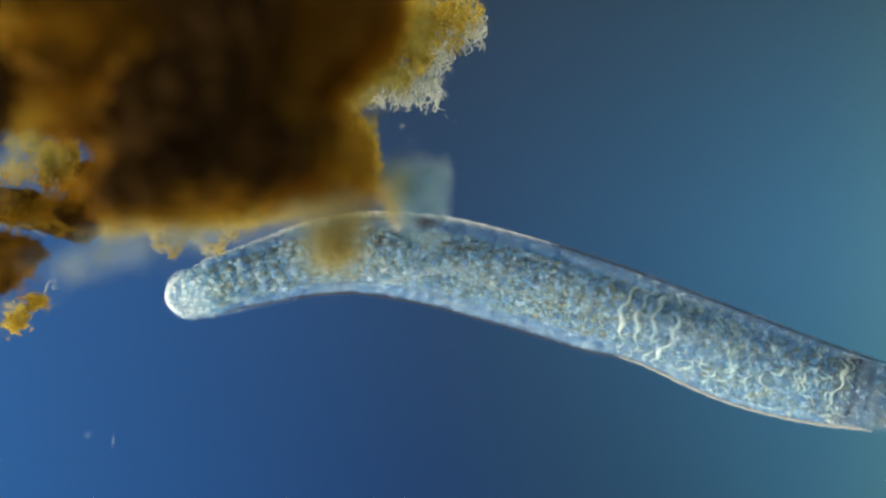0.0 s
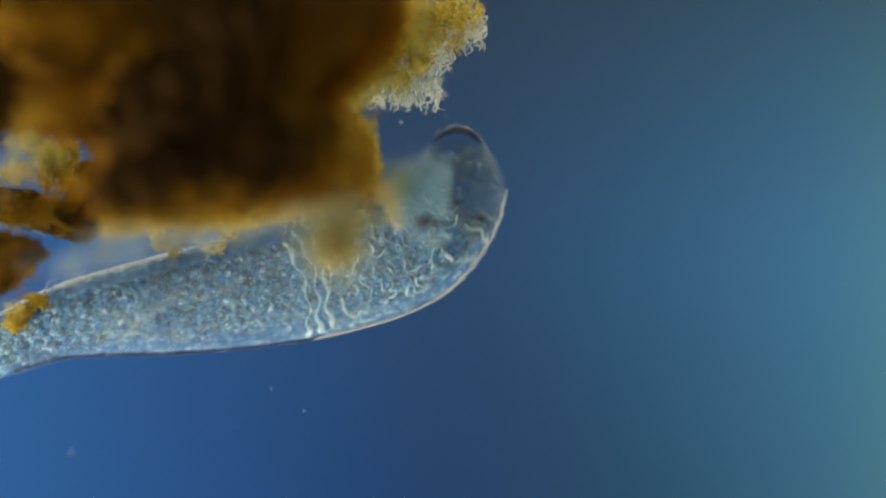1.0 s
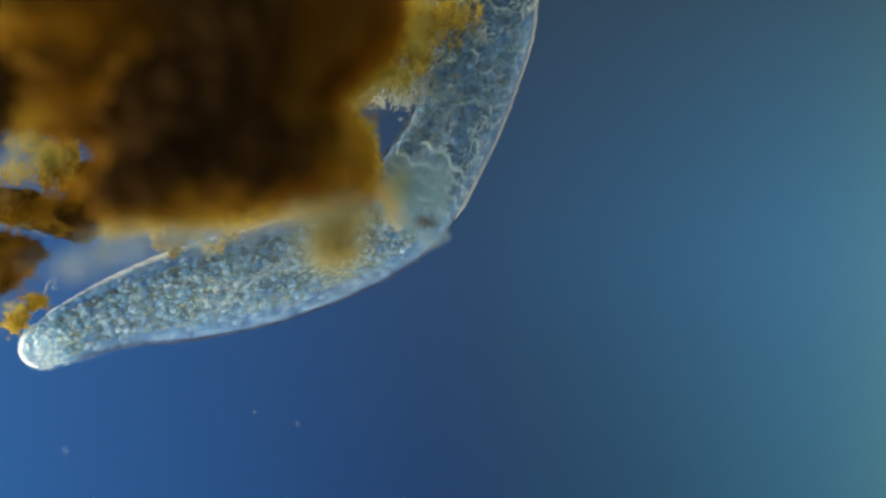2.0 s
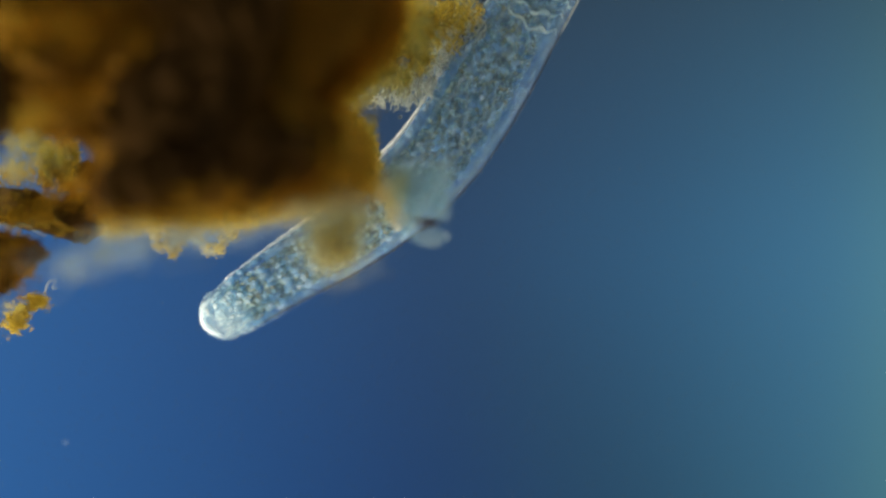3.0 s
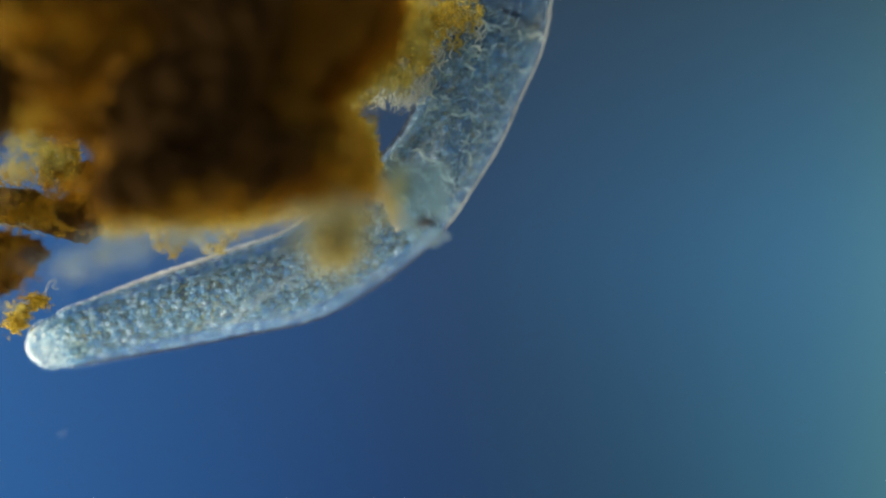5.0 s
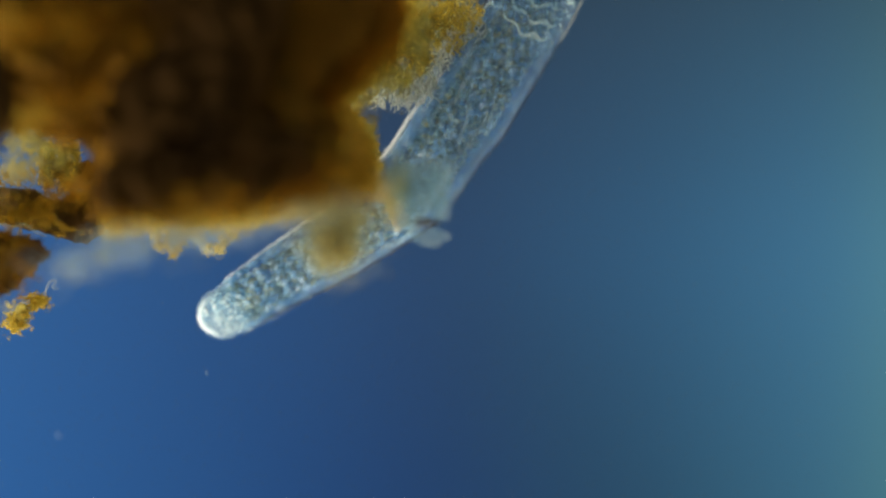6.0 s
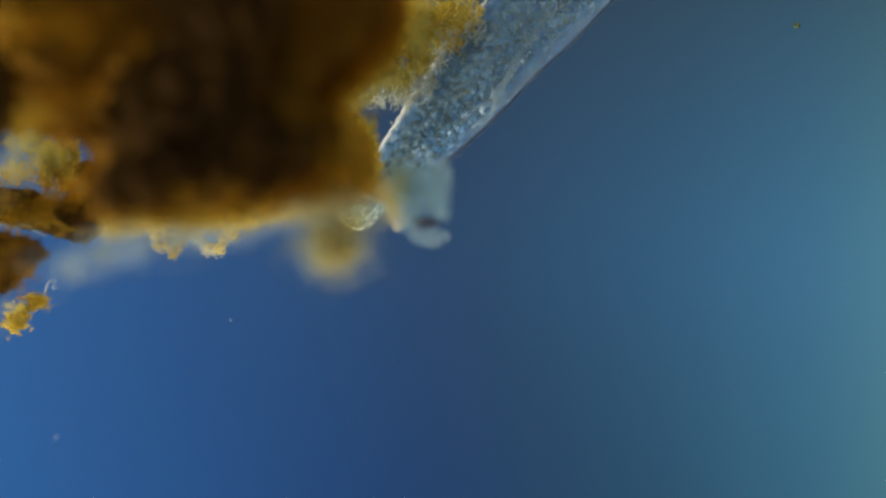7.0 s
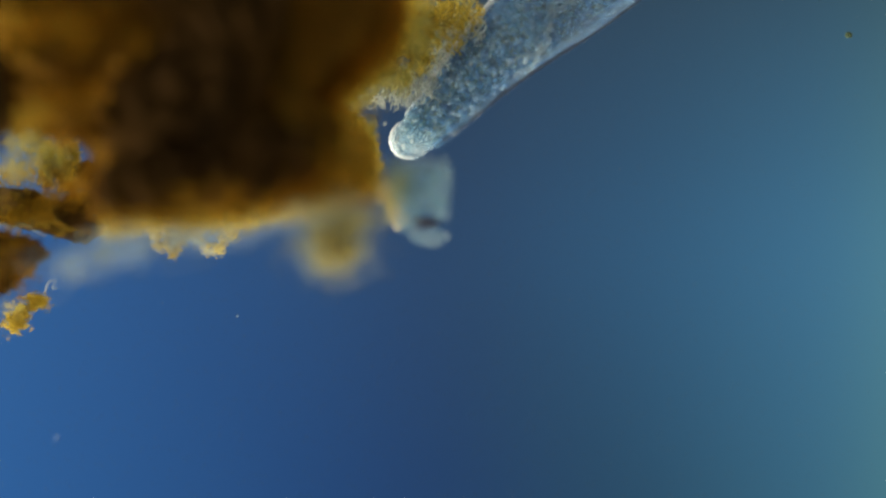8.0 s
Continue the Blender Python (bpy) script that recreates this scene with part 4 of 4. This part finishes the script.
    shape(3.8, (-0.498, -0.142, 0.044), (-0.439, -0.139, 0.056), (-0.334, -0.079, 0.062), (-0.184, 0.004, 0.075), (-0.069, 0.073, 0.080), (-0.009, 0.141, 0.083), (0.048, 0.241, 0.088), (0.119, 0.341, 0.086), (0.194, 0.441, 0.086), (0.266, 0.541, 0.072), (0.346, 0.641, 0.040))
    shape(4.0, (-0.588, -0.196, 0.046), (-0.534, -0.183, 0.058), (-0.384, -0.116, 0.066), (-0.234, -0.046, 0.080), (-0.094, 0.031, 0.090), (-0.004, 0.119, 0.095), (0.061, 0.236, 0.090), (0.131, 0.336, 0.098), (0.171, 0.411, 0.082), (0.171, 0.511, 0.045))
    shape(4.2, (-0.669, -0.177, 0.046), (-0.619, -0.162, 0.058), (-0.484, -0.126, 0.062), (-0.334, -0.081, 0.082), (-0.184, -0.019, 0.092), (-0.074, 0.046, 0.094), (0.001, 0.131, 0.094), (0.061, 0.236, 0.092), (0.091, 0.321, 0.092), (0.086, 0.411, 0.072), (0.056, 0.491, 0.042))
    shape(4.5, (-0.742, -0.171, 0.044), (-0.694, -0.161, 0.055), (-0.534, -0.122, 0.064), (-0.384, -0.091, 0.082), (-0.234, -0.046, 0.090), (-0.104, 0.024, 0.095), (-0.016, 0.121, 0.091), (0.031, 0.236, 0.094), (0.058, 0.321, 0.092), (0.058, 0.401, 0.074), (0.026, 0.481, 0.055), (-0.004, 0.531, 0.040))
    shape(4.7, (-0.748, -0.174, 0.044), (-0.699, -0.161, 0.055), (-0.534, -0.122, 0.066), (-0.384, -0.089, 0.080), (-0.234, -0.046, 0.088), (-0.104, 0.029, 0.092), (-0.024, 0.121, 0.088), (0.028, 0.236, 0.092), (0.059, 0.331, 0.090), (0.066, 0.421, 0.072), (0.046, 0.511, 0.045))
    shape(5.8, (-0.532, -0.151, 0.042), (-0.484, -0.144, 0.050), (-0.334, -0.065, 0.058), (-0.184, 0.013, 0.066), (-0.069, 0.091, 0.074), (-0.014, 0.166, 0.076), (0.036, 0.241, 0.076), (0.099, 0.341, 0.073), (0.154, 0.441, 0.064), (0.206, 0.561, 0.060), (0.256, 0.701, 0.056), (0.296, 0.861, 0.040))
    shape(6.0, (-0.434, -0.121, 0.042), (-0.384, -0.111, 0.052), (-0.284, -0.049, 0.058), (-0.164, 0.025, 0.064), (-0.054, 0.111, 0.072), (0.006, 0.196, 0.075), (0.043, 0.241, 0.076), (0.103, 0.341, 0.076), (0.164, 0.441, 0.072), (0.216, 0.561, 0.062), (0.266, 0.701, 0.058), (0.316, 0.901, 0.040))
    shape(6.2, (-0.364, -0.089, 0.042), (-0.309, -0.081, 0.055), (-0.224, -0.019, 0.060), (-0.124, 0.051, 0.062), (-0.039, 0.136, 0.072), (0.046, 0.241, 0.077), (0.109, 0.341, 0.079), (0.171, 0.441, 0.080), (0.226, 0.541, 0.072), (0.286, 0.681, 0.060), (0.366, 0.941, 0.040))
    shape(6.5, (-0.270, -0.009, 0.038), (-0.219, -0.004, 0.050), (-0.144, 0.056, 0.054), (-0.084, 0.121, 0.062), (-0.019, 0.191, 0.070), (0.044, 0.271, 0.077), (0.109, 0.351, 0.079), (0.176, 0.441, 0.080), (0.246, 0.551, 0.072), (0.316, 0.681, 0.060), (0.406, 0.941, 0.040))
    shape(7.0, (-0.174, 0.056, 0.025), (-0.134, 0.081, 0.032), (-0.084, 0.136, 0.045), (-0.022, 0.206, 0.056), (0.046, 0.286, 0.066), (0.116, 0.366, 0.076), (0.188, 0.441, 0.082), (0.276, 0.531, 0.076), (0.366, 0.641, 0.064), (0.506, 0.881, 0.040))
    shape(7.5, (-0.119, 0.096, 0.028), (-0.059, 0.151, 0.042), (0.006, 0.236, 0.056), (0.066, 0.306, 0.066), (0.136, 0.386, 0.077), (0.201, 0.446, 0.082), (0.296, 0.521, 0.076), (0.396, 0.621, 0.064), (0.556, 0.841, 0.040))
    shape(8.0, (-0.078, 0.179, 0.036), (-0.049, 0.201, 0.042), (0.006, 0.251, 0.050), (0.076, 0.329, 0.062), (0.151, 0.396, 0.074), (0.216, 0.446, 0.082), (0.326, 0.521, 0.076), (0.446, 0.621, 0.064), (0.636, 0.821, 0.040))
    stamps = np.array([t for t, _ in shapes])
    data = np.stack([s for _, s in shapes])
    slope = np.gradient(data, stamps, axis=0)
    rows = [[] for _ in segments]
    root = []
    edge_rows = [[] for _ in flanks]
    rim_rows = [[] for _ in rims]
    girths = np.zeros(COUNT)
    for step in range(81):
        t = step / 10
        i = min(len(stamps) - 2, int(np.searchsorted(stamps, t, "right")) - 1)
        h = stamps[i + 1] - stamps[i]
        s = (t - stamps[i]) / h
        body = ((2 * s ** 3 - 3 * s * s + 1) * data[i] + (s ** 3 - 2 * s * s + s) * h * slope[i]
                + (3 * s * s - 2 * s ** 3) * data[i + 1] + (s ** 3 - s * s) * h * slope[i + 1])
        base = Vector((body[COUNT // 2][0], body[COUNT // 2][1], SLIDE))
        root.append((t, Matrix.Translation(base)))
        way = np.gradient(body[:, :2], axis=0)
        for k in range(COUNT):
            thin, wide = girth(k / (COUNT - 1))
            w = min(max(body[k][2] - 0.006, thin), wide)
            girths[k] = w
            roll = math.acos(math.sqrt((w * w - thin * thin) / (wide * wide - thin * thin)))
            turn = Matrix.Rotation(math.atan2(way[k][1], way[k][0]), 4, "Z") @ Matrix.Rotation(roll, 4, "X")
            sink = -0.022 * max(0.0, (k / (COUNT - 1) - 0.82) / 0.18)
            rows[k].append((t, Matrix.Translation(Vector((body[k][0], body[k][1], sink)) - base) @ turn))
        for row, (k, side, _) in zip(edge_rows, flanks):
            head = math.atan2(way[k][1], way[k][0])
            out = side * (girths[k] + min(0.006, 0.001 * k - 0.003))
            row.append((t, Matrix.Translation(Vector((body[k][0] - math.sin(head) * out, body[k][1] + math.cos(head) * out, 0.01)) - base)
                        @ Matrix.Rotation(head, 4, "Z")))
        for row, (k, _) in zip(rim_rows, rims):
            row.append((t, Matrix.Translation(Vector((body[k][0], body[k][1], 0.005 if k == 0 else -0.012)) - base)
                        @ Matrix.Rotation(math.atan2(way[k][1], way[k][0]), 4, "Z")))
    walk(worm, root)
    for (_, ob), r in zip(rims, rim_rows):
        walk(ob, r)
    for (_, _, ob), r in zip(flanks, edge_rows):
        walk(ob, r)
    drift(specks[0], 0.05, (0.0, 470, 960), (0.8, 526, 690), (1.0, 538, 727), (1.5, 538, 711), (1.7, 534, 705), (2.8, 520, 960), (8.0, 520, 990))
    drift(specks[1], 0.05, (0.0, 440, 930), (0.9, 480, 683), (1.2, 478, 703), (1.7, 465, 685), (2.8, 420, 940), (8.0, 420, 990))
    drift(specks[2], -0.10, (0.0, 155, 770), (0.8, 130, 800), (2.8, 115, 790), (3.5, 120, 765), (6.5, 100, 773), (8.0, 100, 775))
    drift(specks[3], 0.08, (0.0, 1290, -120), (5.8, 1330, -70), (7.0, 1410, 45), (7.5, 1470, 85), (8.0, 1502, 62))
    drift(specks[4], 0.06, (0.0, 330, 950), (4.7, 330, 950), (6.2, 383, 618), (6.5, 408, 582), (7.0, 408, 567), (7.5, 410, 565), (8.0, 420, 560))
    drift(specks[5], 0.10, (0.0, 712, 222), (3.5, 708, 205), (6.2, 711, 200), (7.0, 692, 217), (7.5, 690, 225), (8.0, 681, 219))
    drift(specks[6], 0.05, (0.0, 200, 780), (0.2, 256, 604), (0.4, 300, 640), (0.8, 560, 800), (1.2, 700, 960), (8.0, 700, 990))
    for ob, r in zip(segments, rows):
        walk(ob, r)


motions()
